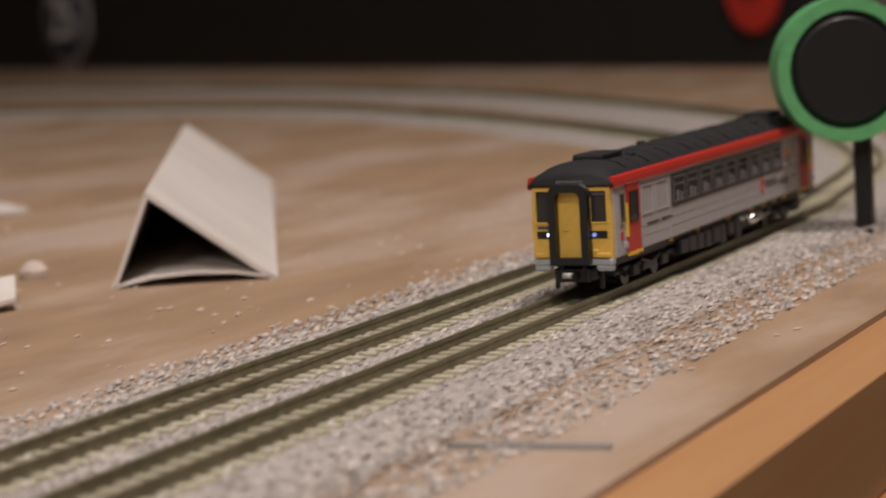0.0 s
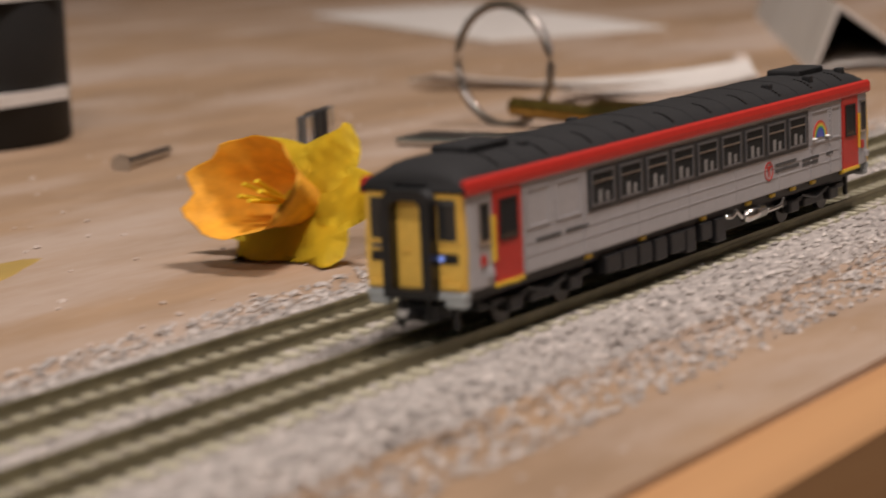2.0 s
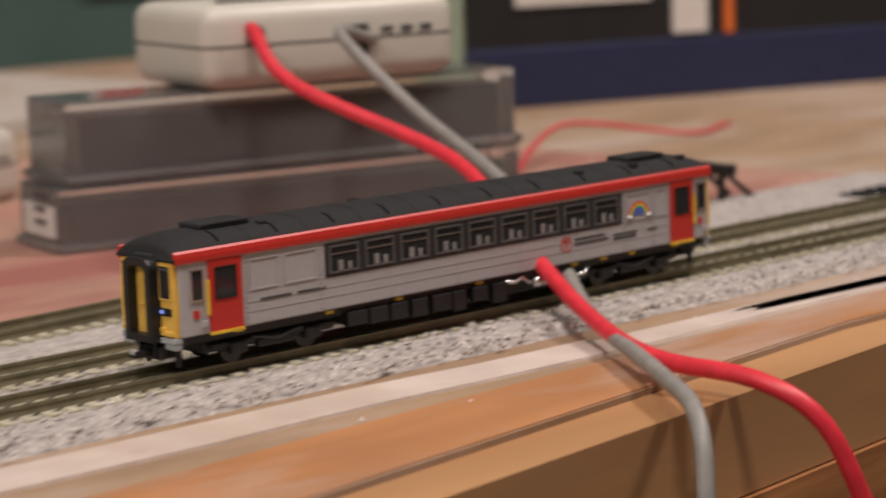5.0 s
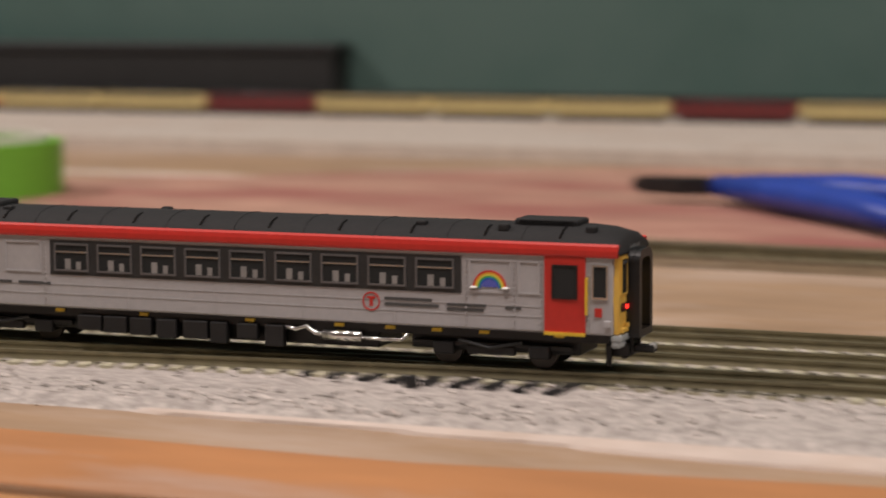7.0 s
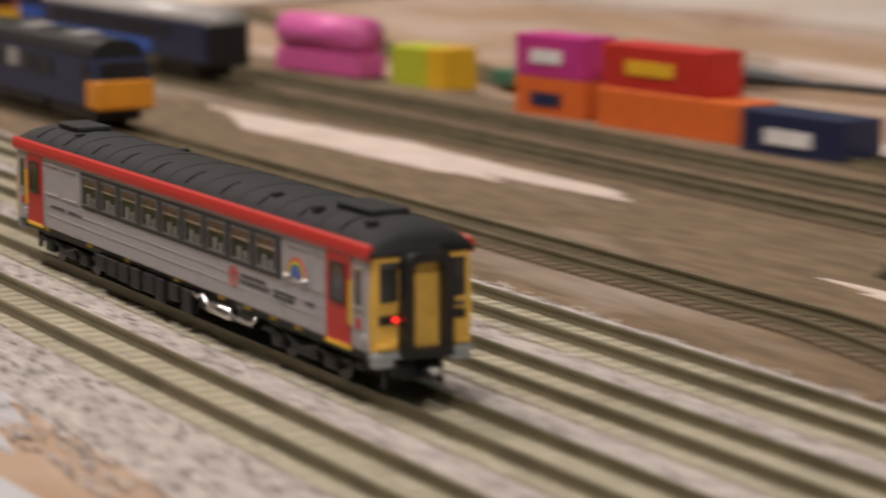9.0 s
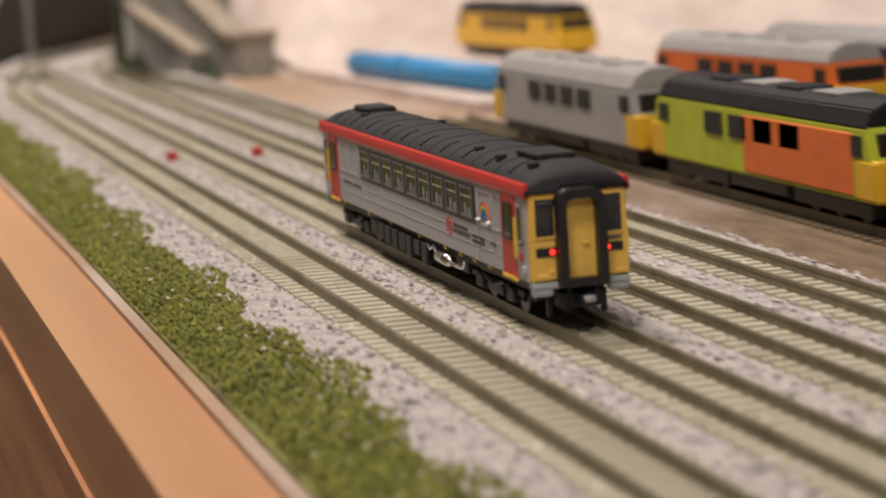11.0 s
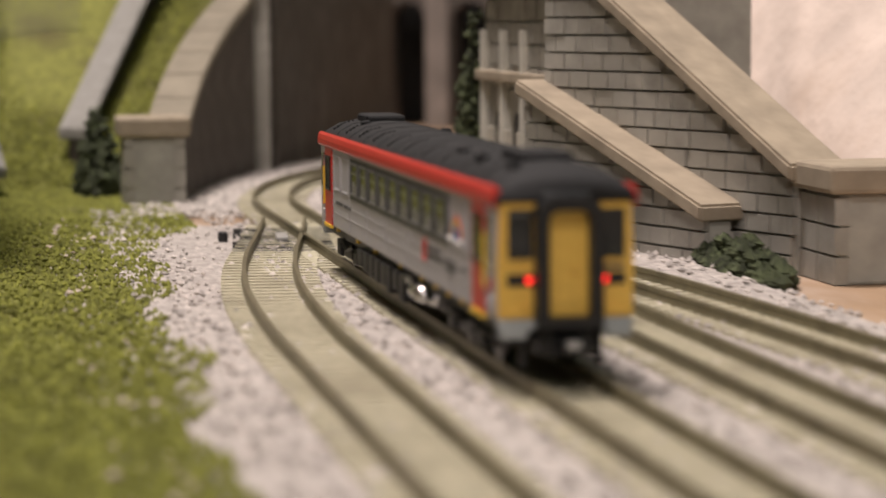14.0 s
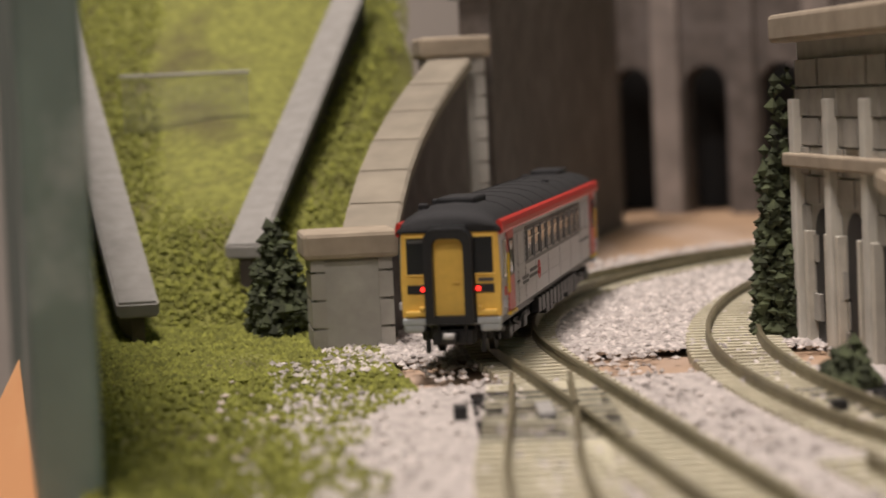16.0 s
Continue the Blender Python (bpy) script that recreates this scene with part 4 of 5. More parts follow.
def clear_case(x, y, z, turn, w, d, h, label):
    t = thing("display_case", label, "box", x, y, z, turn, "model display cases")
    part("insert", box(-w / 2 + 4, w / 2 - 4, -d / 2 + 3, d / 2 - 3, 2, h - 4, 0.6), CASE, t)
    part("cover", box(-w / 2, w / 2, -d / 2, d / 2, 0.5, h, 0.8), SMOKED, t, "clear plastic cover")
    part("rim", box(-w / 2 - 1.5, w / 2 + 1.5, -d / 2 - 1.5, d / 2 + 1.5, 0, 2.5, 0.6), SMOKED, t)
    if z < 5:
        part("label", box(-w / 2 - 0.4, -w / 2 + 0.1, -d / 2 + 3, d / 2 - 4, 4, h - 5), PAPER, t, "white paper label")
        for k in range(5):
            part("lettering_bar", box(-w / 2 - 0.7, -w / 2 - 0.3, -d / 2 + 8, d / 2 - 12, 7 + 3.4 * k, 8.2 + 3.4 * k), INK, t)


controller(424, 262, -4, 27, "off-white model train controller lying on the board")
clear_case(480, 150, -4, -13, 138, 28, 17, "long clear plastic model case with a paper label")
clear_case(482, 151, 13.2, -13, 134, 28, 21.5, "clear plastic model case stacked on another")
controller(490, 153, 34.9, -12, "off-white controller with cables on stacked cases")
red = curve_points([(461, 135, 48.5), (441, 109, 52), (437, 90, 40), (446, 45, 24), (428, 8, 13), (410, -30, 2), (392, -64, 0), (392, -88, -1), (396, -100, -8), (403, -105, -26), (414, -109, -50), (431, -114, -84), (458, -122, -140)], 60)
t = thing("red_cable", "bright red cable hanging over the board edge", "cable")
part("cable", sweep([tuple(p) for p in red], 1.7, 10), WIRE_RED, t, "", True)
grey = curve_points([(496, 127, 45.5), (473, 114, 49), (474, 88, 31), (462, 45, 17), (438, 5, 7), (412, -30, 1), (381, -76, 0), (368, -95, -2), (362, -102, -14), (358, -105, -40), (355, -107, -80), (352, -110, -140)], 60)
t = thing("grey_cable", "flat grey cable hanging over the board edge", "cable")
part("cable", sweep([tuple(p) for p in grey], 1.6, 10), WIRE_GREY, t, "", True)
t = thing("red_wire", "thin red wire trailing on the board", "wire")
part("wire", sweep([tuple(p) for p in curve_points([(570, 150, -3), (600, 170, 4), (640, 190, 6), (690, 185, -2), (730, 200, -3)], 30)], 0.8, 6), WIRE_RED, t, "", True)
t = thing("model_box", "black and blue cardboard model box with an orange stripe", "box", 830, 310, -4, -20)
part("carton", box(-110, 130, -30, 30, 0, 66, 1), BLACKBOARD, t)
part("blue_side", box(-111, 131, -31, 31, 0, 24, 1), NAVY, t)
part("label", box(-20, -4, -31.2, -30, 26, 58), PAPER, t, "white paper label")
part("stripe", box(4, 8, -31.2, -30, 25, 65), ORANGE, t, "orange stripe")
part("lettering_bar", box(-90, -30, -31, -30.2, 40, 45), PAPER, t, "white lettering bar")
part("end_flap", box(-113, -110.5, -26, 26, 3, 62), material("pale_green_card", (0.4, 0.5, 0.38), 0.7), t)
t = thing("buffer_stop", "dark model buffer stop at the end of a siding", "buffer stop", 572, 75, -2, 175)
for s in (-4.5, 4.5):
    part("rail_post", box(-1, 1, s - 0.7, s + 0.7, -1.9, 9, 0.2), BLACK, t)
    part("brace", sweep([(0, s, 8), (-12, s, -1)], 0.8, 6), BLACK, t)
part("beam", box(-1.5, 2, -9, 9, 6.5, 9.5, 0.3), BLACK, t)


def masking_tape():
    t = thing("masking_tape", "roll of bright green masking tape lying flat", "tape roll", -258, 300, -4)
    part("tape", lathe([(27, 0), (35, 0), (35, 18), (27, 18), (27, 0)], 72), TAPE, t, "", False)
    part("core", lathe([(28.4, 0.4), (30.2, 0.4), (30.2, 20.3), (28.4, 20.3), (28.4, 0.4)], 72), PAPER, t, "pale cardboard core")


def pliers():
    t = thing("pliers", "small pliers with blue grips lying open", "pliers", -5, 340, -4)
    part("jaw", prism([(-26, 3), (-6, 7), (8, 2), (-6, -5)], 3, 8.5, "z", None, 1.0), BLACK, t, "dark steel jaws")
    part("grip", sweep([(4, 2, 6), (32, -28, 6.5), (64, -64, 6.5), (88, -98, 5.5)], [4, 6, 6, 4], 14, None, 0.85), BLUEGRIP, t, "long blue plastic grip", True)
    part("grip", sweep([(12, 6, 6), (48, -8, 6.5), (80, -26, 6.5), (106, -46, 5.5)], [4, 6, 6, 4], 14, None, 0.85), BLUEGRIP, t, "long blue plastic grip", True)


masking_tape()
pliers()
t = thing("utility_knife", "silver grey utility knife on the white board", "knife", 118, 476, 1.6, 6)
part("handle", sweep([(-48, 0, 5), (-31, 0, 5), (0, 0, 5.5), (31, 0, 5), (48, 0, 4)], [3, 7, 9, 7, 3], 16, None, 0.55), GREYPLASTIC, t, "", True)
part("slider", box(-6, 20, -8.8, -6.8, 3, 7, 0.8), material("brown_grip", (0.12, 0.09, 0.07), 0.6), t)
def dropper(x, y):
    t = thing("glue_bottle", "small milky plastic glue bottle with a white cap", "bottle", x, y, -3.8)
    part("bottle", lathe([(9, 0), (10, 1.5), (10, 29), (6.5, 33.5), (5, 35)], 36), BOTTLE, t, "milky translucent body", True)
    part("cap", lathe([(8, 33), (8, 45), (5.6, 49), (3.2, 53), (0.01, 53.6)], 36), WHITECAP, t, "ribbed white cap", True)
dropper(185, 428)
for m_x, m_y, w in ((-362, 302, 13), (-395, 322, 9)):
    t = thing("sanding_block", "pale grey wedge lying on the board", "block", m_x, m_y, -4, 30)
    part("block", prism([(-w, 0), (w, 0), (w, 9), (-w * 0.2, 8), (-w, 2)], -9, 9, "y", None, 1.5), GREYPLASTIC, t)
t = thing("plastic_bag", "crumpled clear plastic bag on the board", "bag", -540, 338, -4)
bm = bmesh.new()
bmesh.ops.create_icosphere(bm, subdivisions=4, radius=1)
for v in bm.verts:
    q = noise.noise(v.co * 2.2) * 0.5 + noise.noise(v.co * 6) * 0.25
    v.co = Vector((v.co.x * 42, v.co.y * 20, max(0.0, v.co.z) * 13)) * (1 + 0.6 * q)
    v.co.z = max(v.co.z, 0.1)
part("bag", bm, CLEAR, t)
part("contents", box(-22, 10, -8, 7, 0, 5, 1.5), GREYPLASTIC, t)
t = thing("paint_brush", "thin brush with a black handle lying on the board", "brush", -650, 330, 0, 14)
part("handle", sweep([(-60, 0, 1), (-40, 0, 1.5), (0, 0, 0.6), (90, 0, 0)], [3.4, 4.6, 1.8, 1.0], 10), BLACK, t, "", True)

# white boards at the back and coaches along the wall
structure("white_board", prism([(-1400, 500), (-300, 500), (-60, 486), (250, 470), (420, 400), (700, 430), (700, 701), (-1400, 701)], -3.9, 1.6, "z"), WHITEBOARD, "white painted board with brown smears", "board")


def coach(x, y, turn, mat, stripe):
    t = thing("model_coach", "old model coach parked along the wall" if mat is CREAM else "dark maroon model coach parked along the wall", "model coach", x, y, 1.6, turn, "coaches along the wall")
    part("body", box(-29, 29, -5, 5, 4, 10.5, 0.4), mat, t)
    part("lower_panel", box(-29.2, 29.2, -5.2, 5.2, 3.4, 6, 0.3), stripe, t)
    part("roof", sweep([(-29, 0, 10.2), (29, 0, 10.2)], 5, 16, None, 0.4), BLACK, t, "", True)
    for k in range(8):
        part("window", box(-25.5 + 6.6 * k, -21.6 + 6.6 * k, -5.4, -5.0, 7, 9.4), BLACK, t)
    part("underframe", box(-26, 26, -4, 4, 0.0, 3.6), BLACK, t)


for k, mat in enumerate((MAROON, MAROON, CREAM, CREAM, CREAM, MAROON, CREAM, CREAM, CREAM, MAROON, CREAM, CREAM, MAROON, CREAM, CREAM, MAROON, CREAM, CREAM, CREAM, MAROON)):
    coach(-620 + 60 * k, 668 + 0.3 * k, 0.4, mat, CRED if mat is CREAM and k == 2 else MAROON if mat is MAROON else CREAM)
coach(-1095, 672, 2, CREAM, MAROON)
t = thing("long_box", "long black open box standing against the green wall", "box", -488, 689, 1.6)
part("carton", box(-118, 200, -10, 10, 0, 33, 0.8), BLACKBOARD, t)
part("lid", box(-121, 203, -11.5, 11, 30, 35, 0.8), BLACK, t)
t = thing("red_sign", "red rectangular sign hanging on the green wall", "sign", 875, 698, 36)
part("panel", box(-72, 72, -3, 3.8, 0, 60, 0.6), CRED, t)
part("border", box(-74, 74, -2, 3.6, -2, 62, 0.6), WHITECAP, t)


# ---- containers and parked trains ----
def container(x, y, z, turn, L, mat, label, bars=True):
    t = thing("shipping_container", label, "container", x, y, z, turn, "model shipping containers")
    part("box", box(-L / 2, L / 2, -7, 7, 0, 13, 0.4), mat, t)
    ribs = int(L / 3)
    for k in range(ribs):
        part("rib", box(-L / 2 + 1.5 + 3 * k, -L / 2 + 2.7 + 3 * k, -7.25, 7.25, 0.8, 12.4), mat, t)
    if bars:
        part("lettering_bar", box(-L * 0.25, L * 0.2, -7.5, -7.15, 4.5, 8.6), WHITECAP if mat in (MAGENTA, NAVY) else LOCOYEL if mat is CRED else NAVY, t, "pale lettering block")


container(-640, 226, -4, 9, 31, ORANGE, "orange model shipping container on the board")
container(-640, 226, 9, 9, 31, MAGENTA, "magenta model shipping container stacked on another")
container(-583, 230, -4, 6, 62, ORANGE, "long orange model shipping container on the board", False)
container(-590, 230, 9, 6, 46, CRED, "red model shipping container stacked on another")
container(-526, 230, -4, 4, 40, NAVY, "navy model shipping container on the board")


def loco(x, y, turn, body, nose, label, L=122, roof=BLACK, flash=None):
    t = thing("model_locomotive", label, "locomotive", x, y, 0, turn, "parked model trains")
    shell = prism([(-L / 2, 5), (L / 2, 5), (L / 2 - 1, 13), (L / 2 - 4, 20), (-L / 2 + 4, 20), (-L / 2 + 1, 13)], -8.6, 8.6, "y", None, 0.8)
    part("body", shell, body, t)
    part("roof", prism([(-8.4, 19.4), (8.4, 19.4), (6.6, 23), (3, 24.6), (-3, 24.6), (-6.6, 23)], -L / 2 + 4.5, L / 2 - 4.5, "x", None, 0.4), roof, t)
    for s in (-1, 1):
        lo, hi = sorted((s * (L / 2 - 9), s * (L / 2 + 0.5)))
        part("nose", box(lo, hi, -8.8, 8.8, 5.2, 13.6, 0.8), nose, t, "warning yellow cab nose")
        lo, hi = sorted((s * (L / 2 - 3.4), s * (L / 2 - 1.2)))
        part("windscreen", box(lo, hi, -7, 7, 14.2, 18.6, 0.3), BLACK, t)
        for q in (-1, 1):
            part("cab_window", box(*sorted((s * (L / 2 - 12), s * (L / 2 - 6))), *sorted((q * 8.55, q * 8.9)), 14, 18), BLACK, t)
        part("bogie", box(s * L * 0.3 - 19, s * L * 0.3 + 19, -7, 7, 1.5, 5, 0.6), BLACK, t)
        for dx in (-12, 0, 12):
            part("wheel_set", rod((s * L * 0.3 + dx, -5, 3), (s * L * 0.3 + dx, 5, 3), 3, None, 18), BLACK, t)
    part("tank", box(-16, 16, -7.4, 7.4, 2, 5.4, 0.8), BLACK, t)
    for k in range(4):
        part("grille", box(-26 + 14 * k, -16 + 14 * k, -8.95, -8.5, 13, 18), BLACK if body is not NAVY else GREYPLASTIC if k == 1 else BLACK, t)
        part("roof_panel", box(-34 + 19 * k, -22 + 19 * k, -4, 4, 24.2, 24.9, 0.2), GREYPLASTIC if k % 2 else roof, t)
    if flash:
        part("side_flash", box(-4, L / 2 - 10, -8.95, 8.95, 6, 18.4, 0.4), flash, t, "coloured side panel")


loco(-714, 88, 0, NAVY, AMBER, "dark blue model locomotive with an amber nose")
loco(-846, 88, 0, LIME, LOCOYEL, "lime and orange model locomotive parked in the yard", flash=ORANGE)
loco(-978, 88, 0, GREYPLASTIC, LOCOYEL, "grey model locomotive with yellow ends", roof=GREYPLASTIC)
loco(-1010, 152, 3, ORANGE, LOCOYEL, "orange model locomotive with a pale roof", roof=GREYPLASTIC)
loco(-1372, 192, 5, LOCOYEL, LOCOYEL, "bright yellow model locomotive on bare plaster")


def unit(x, y, turn):
    t = thing("model_multiple_unit", "dark purple and blue model passenger unit parked in the yard", "model train", x, y, 0, turn, "parked model trains")
    part("body", box(-74, 74, -8.6, 8.6, 5.4, 20, 1.2), NAVY, t)
    part("roof", sweep([(-74, 0, 19.5), (74, 0, 19.5)], 8.4, 16, None, 0.6), GREYPLASTIC, t, "", True)
    part("lower_stripe", box(-70, 30, -8.85, 8.85, 6.5, 11, 0.3), material("mid_blue_paint", (0.03, 0.12, 0.5), 0.4), t)
    for k in range(8):
        part("window", box(-60 + 14 * k, -51 + 14 * k, -8.9, 8.9, 13.4, 18), BLACK, t)
    part("cab_front", box(73, 76, -7.6, 7.6, 5, 19, 0.8), BLACK, t)
    for s in (-48, 48):
        part("bogie", box(s - 16, s + 16, -6.5, 6.5, 0.4, 5.5, 0.6), BLACK, t)


unit(-836, 168, 1)
unit(-1000, 192, 4)
t = thing("model_wagon", "bright pink model tank wagon in the yard", "wagon", -790, 222, 0, 8)
part("tank", rod((-24, 0, 12), (24, 0, 12), 7, None, 28), material("bright_pink", (0.65, 0.12, 0.36), 0.5), t, "", True)
part("frame", box(-26, 26, -6, 6, -1.8, 6, 0.6), material("bright_pink_frame", (0.6, 0.1, 0.32), 0.5), t)
t = thing("model_wagon", "lime and yellow model wagon in the yard", "wagon", -736, 234, -2, 8)
part("body", box(-15, 15, -7, 7, -1.5, 13, 0.6), LIME, t)
part("end", box(6, 15.5, -7.3, 7.3, -1.3, 13.3, 0.5), LOCOYEL, t)
t = thing("model_wagon", "low green model flat wagon in the yard", "wagon", -676, 262, -4, 8)
part("deck", box(-46, 46, -8, 8, 3, 8, 0.5), DGREEN, t)
part("wheels", box(-30, 30, -6, 6, 0, 3.2, 0.4), BLACK, t)


# ---- planting and small things ----
def bush(x, y, rx, ry, h, n, mat=BUSH, label="dark green clump foliage between tracks"):
    a = rng.uniform(0, 6.28, n)
    r = np.sqrt(rng.uniform(0, 1, n))
    z = rng.uniform(0, 1, n)
    p = np.stack([x + rx * r * np.cos(a), y + ry * r * np.sin(a), -3 + h * z * (1 - 0.7 * r * r) * (0.7 + 0.3 * np.sin(5 * a))], 1)
    return scatter("foliage_clump", mat, p, (1.2, 3.4), label, "foliage", 1.0)


bush(-262, 136, 22, 9, 9, 600)
bush(-225, 150, 24, 8, 9, 600)
for k in range(5):
    bush(-355 + 30 * k, 131 + 1 * k, 24, 5, 7, 420)
t = thing("red_peg", "small red marker peg beside the rail", "peg", -527, -33, -2.4, group="red pegs")
part("peg", box(-1.3, 1.3, -1.3, 1.3, 0, 5, 0.3), CRED, t)
part("arm", box(-0.5, 4, -0.5, 0.5, 1.8, 2.6), STEEL, t)
for x, y in ((-520, -11), (-1068, -12), (-1060, 12), (-930, 60)):
    copy_thing(t, pose(x * MM, y * MM, -0.0044 if x < -1000 else -0.0024, 0, 0, 20))
t = thing("blue_tube", "pale blue plastic tube lying on the plaster", "tube", -1268, 118, 5.0, 6)
part("tube", rod((-75, 0, 0), (75, 0, 0), 5.2, None, 28), BLUETUBE, t, "", True)
part("collar", rod((-30, 0, 0), (-18, 0, 0), 5.7, None, 28), BLUETUBE, t)
structure("plaster_ground", prism([(-1160, 108), (-1300, 104), (-1430, 100), (-1560, 190), (-1700, 420), (-1200, 520), (-1120, 330)], -3.8, -0.2, "z"), PLASTER, "bare pinkish plaster ground", "ground")


# grass along the edge: a mat and its tufts
def grass_mat(pts, label, z=-3.2):
    return structure("grass_mat", prism(pts, -4.2, z, "z"), GRASSBASE, label, "grass")


grass_mat([(-470, -40), (-455, -58), (-520, -61), (-900, -60), (-1150, -61), (-1300, -68), (-1480, -71), (-1560, -73), (-1600, -60), (-1560, -36), (-1480, -42), (-1300, -46), (-1100, -43), (-900, -45), (-600, -42)], "green scenic grass mat along the board edge")
n = 30000
x = rng.uniform(-1600, -455, n)
lo = np.interp(-x, [-1, 455, 520, 900, 1150, 1300, 1480, 1560, 1600], [-60, -57, -60, -60, -61, -68, -71, -73, -73])
hi = np.interp(-x, [0, 455, 600, 900, 1100, 1300, 1480, 1560, 1600], [-40, -42, -40, -43, -40, -43, -38, -28, -24]) + 2.5 * np.sin(x / 17) + 1.5 * np.sin(x / 6.1)
y = lo + (hi - lo) * rng.uniform(0, 1, n)
scatter("grass_tufts", GRASS, np.stack([x, y, np.full(n, -2.9) + rng.uniform(0, 1.2, n)], 1), (0.5, 1.5), "short green scenic grass with flecks of white", "grass", 1.0)
flecks = np.stack([rng.uniform(-1600, -480, 160), rng.uniform(-56, -44, 160), np.full(160, -1.6)], 1)
scatter("plaster_flecks", PLASTER, flecks, (0.6, 1.8), "white plaster flecks on the grass", "crumbs", 0.5)


# ---- the hill, its walls, the tunnel mouth and the viaduct ----
def hill():
    bm = bmesh.new()
    nx, ny = 40, 26
    grid = []
    for i in range(nx):
        row = []
        for j in range(ny):
            x = -1570 - 560 * i / (nx - 1)
            lo = -76 - 0.09 * max(0, -x - 1600)
            y = lo + (-21 + 0.22 * min(max(0, -x - 1714), 150) - lo) * j / (ny - 1)
            s = max(0, (-x - 1700)) * 0.45
            z = -3.6 + s * (0.6 + 0.4 * math.sin(j / 9)) + 3 * noise.noise(Vector((x / 60, y / 30, 1)))
            row.append(bm.verts.new((x, y, max(z, -4.4) if i else -4.2)))
        grid.append(row)
    for a, b in zip(grid, grid[1:]):
        for k in range(ny - 1):
            bm.faces.new((a[k], a[k + 1], b[k + 1], b[k]))
    ob = structure("hill", bm, GRASSBASE, "grass covered model hillside above the tunnel", "hill", True)
    return ob


def hill_height(x):
    return -3.6 + max(0, (-x - 1700)) * 0.45


hill()
n = 30000
x = rng.uniform(-2050, -1570, n)
lo = -75 - 0.09 * np.clip(-x - 1600, 0, 999)
y = lo + (-22 + 0.22 * np.clip(-x - 1714, 0, 150) - lo) * rng.uniform(0, 1, n)
z = np.array([hill_height(q) for q in x]) * 0.93 + 0.6
keep = x < -1560
scatter("grass_tufts", GRASS, np.stack([x, y, z], 1)[keep], (0.7, 1.8), "rough green grass on the hillside", "grass", 1.0)


def stone_wall(name, label, x0, y0, x1, y1, z0, top0, top1, thick=9, mat=STONE, course=3.6, block=6.0, cope=True, category="wall"):
    """A wall of separate stone blocks between two points of the plan, under a coping."""
    length = math.hypot(x1 - x0, y1 - y0)
    t = thing(name, label, category, x0, y0, 0, math.degrees(math.atan2(y1 - y0, x1 - x0)))
    outline = [(0, z0), (length, z0), (length, top1), (0, top0)]
    part("core", prism(outline, -thick / 2 + 0.7, thick / 2 - 0.7, "y"), MORTAR if mat is STONE else mat, t)
    if mat is STONE:
        r = random.Random(int(length * 7))
        z, k = z0, 0
        while z < max(top0, top1) - 1:
            x = -block * 0.5 * (k % 2)
            while x < length:
                w = block * r.uniform(0.75, 1.25)
                a, b = max(0.2, x + 0.25), min(length - 0.2, x + w - 0.25)
                if b - a > 1 and z + course * 0.6 < top0 + (top1 - top0) * (a + b) / 2 / length:
                    part("stone", box(a, b, -thick / 2 - r.uniform(0, 0.5), thick / 2 + r.uniform(0, 0.5), z + 0.25, z + course - 0.25), STONE, t)
                x += w
            z += course
            k += 1
    if cope:
        part("coping", prism([(-1, top0), (length + 1, top1), (length + 1, top1 + 3.2), (-1, top0 + 3.2)], -thick / 2 - 2.2, thick / 2 + 2.2, "y", None, 0.5), COPING if mat is STONE else material("grey_coping", (0.25, 0.24, 0.22), 0.9), t, "tan coping stones")
    return t


# left of the tunnel: curved wing wall with a pier
def pier(x, y, w, h, label, mat=STONE, z=-4):
    t = thing("stone_pier", label, "pier", x, y, z)
    part("shaft", box(-w / 2, w / 2, -w / 2, w / 2, 0, h, 0.6), MORTAR, t)
    k = 0
    while k * 5.2 < h - 2:
        for s in (-1, 1):
            for u in (-1, 1):
                part("stone", box(*sorted((u * 0.3, u * (w / 2 + 0.5))), *sorted((s * (w / 2 - 2), s * (w / 2 + 0.6))), k * 5.2 + 0.2, min(h, k * 5.2 + 4.9)), mat, t)
        k += 1
    part("cap", box(-w / 2 - 2, w / 2 + 2, -w / 2 - 2, w / 2 + 2, h, h + 5, 0.9), COPING, t, "brown cap stone")
    return t


pier(-1650, -26, 14, 18, "stone pier at the end of the tunnel wing wall")
wing = thing("wing_wall", "dark stone wing wall rising beside the track", "wall")
prev = (-1652, -22, 14)
for k in range(6):
    nx_, ny_, nz_ = -1652 - 18 * (k + 1), -22 + 3.4 * (k + 1) + 0.4 * k * k, 14 + 5.8 * (k + 1)
    ang = math.degrees(math.atan2(ny_ - prev[1], nx_ - prev[0]))
    L = math.hypot(nx_ - prev[0], ny_ - prev[1])
    seg = part("wall_panel", prism([(0, -4), (L, -4), (L, nz_), (0, prev[2])], -4, 4, "y"), DSTONE, wing)
    seg.matrix_local = pose(prev[0] * MM, prev[1] * MM, 0, 0, 0, ang)
    cp = part("coping", prism([(0, prev[2]), (L, nz_), (L, nz_ + 3), (0, prev[2] + 3)], -5.4, 5.4, "y", None, 0.4), material("mossy_coping", (0.24, 0.21, 0.16), 0.9, 0, 0.2, 100), wing)
    cp.matrix_local = pose(prev[0] * MM, prev[1] * MM, 0, 0, 0, ang)
    prev = (nx_, ny_, nz_)
pier(-1769, 10, 13, 56, "tall pale pier with a green cap at the tunnel mouth")
stone_wall("retaining_wall", "dark stone wall behind the tall pier", -1777, 17, -2000, 92, -4, 66, 110, 9, DSTONE)
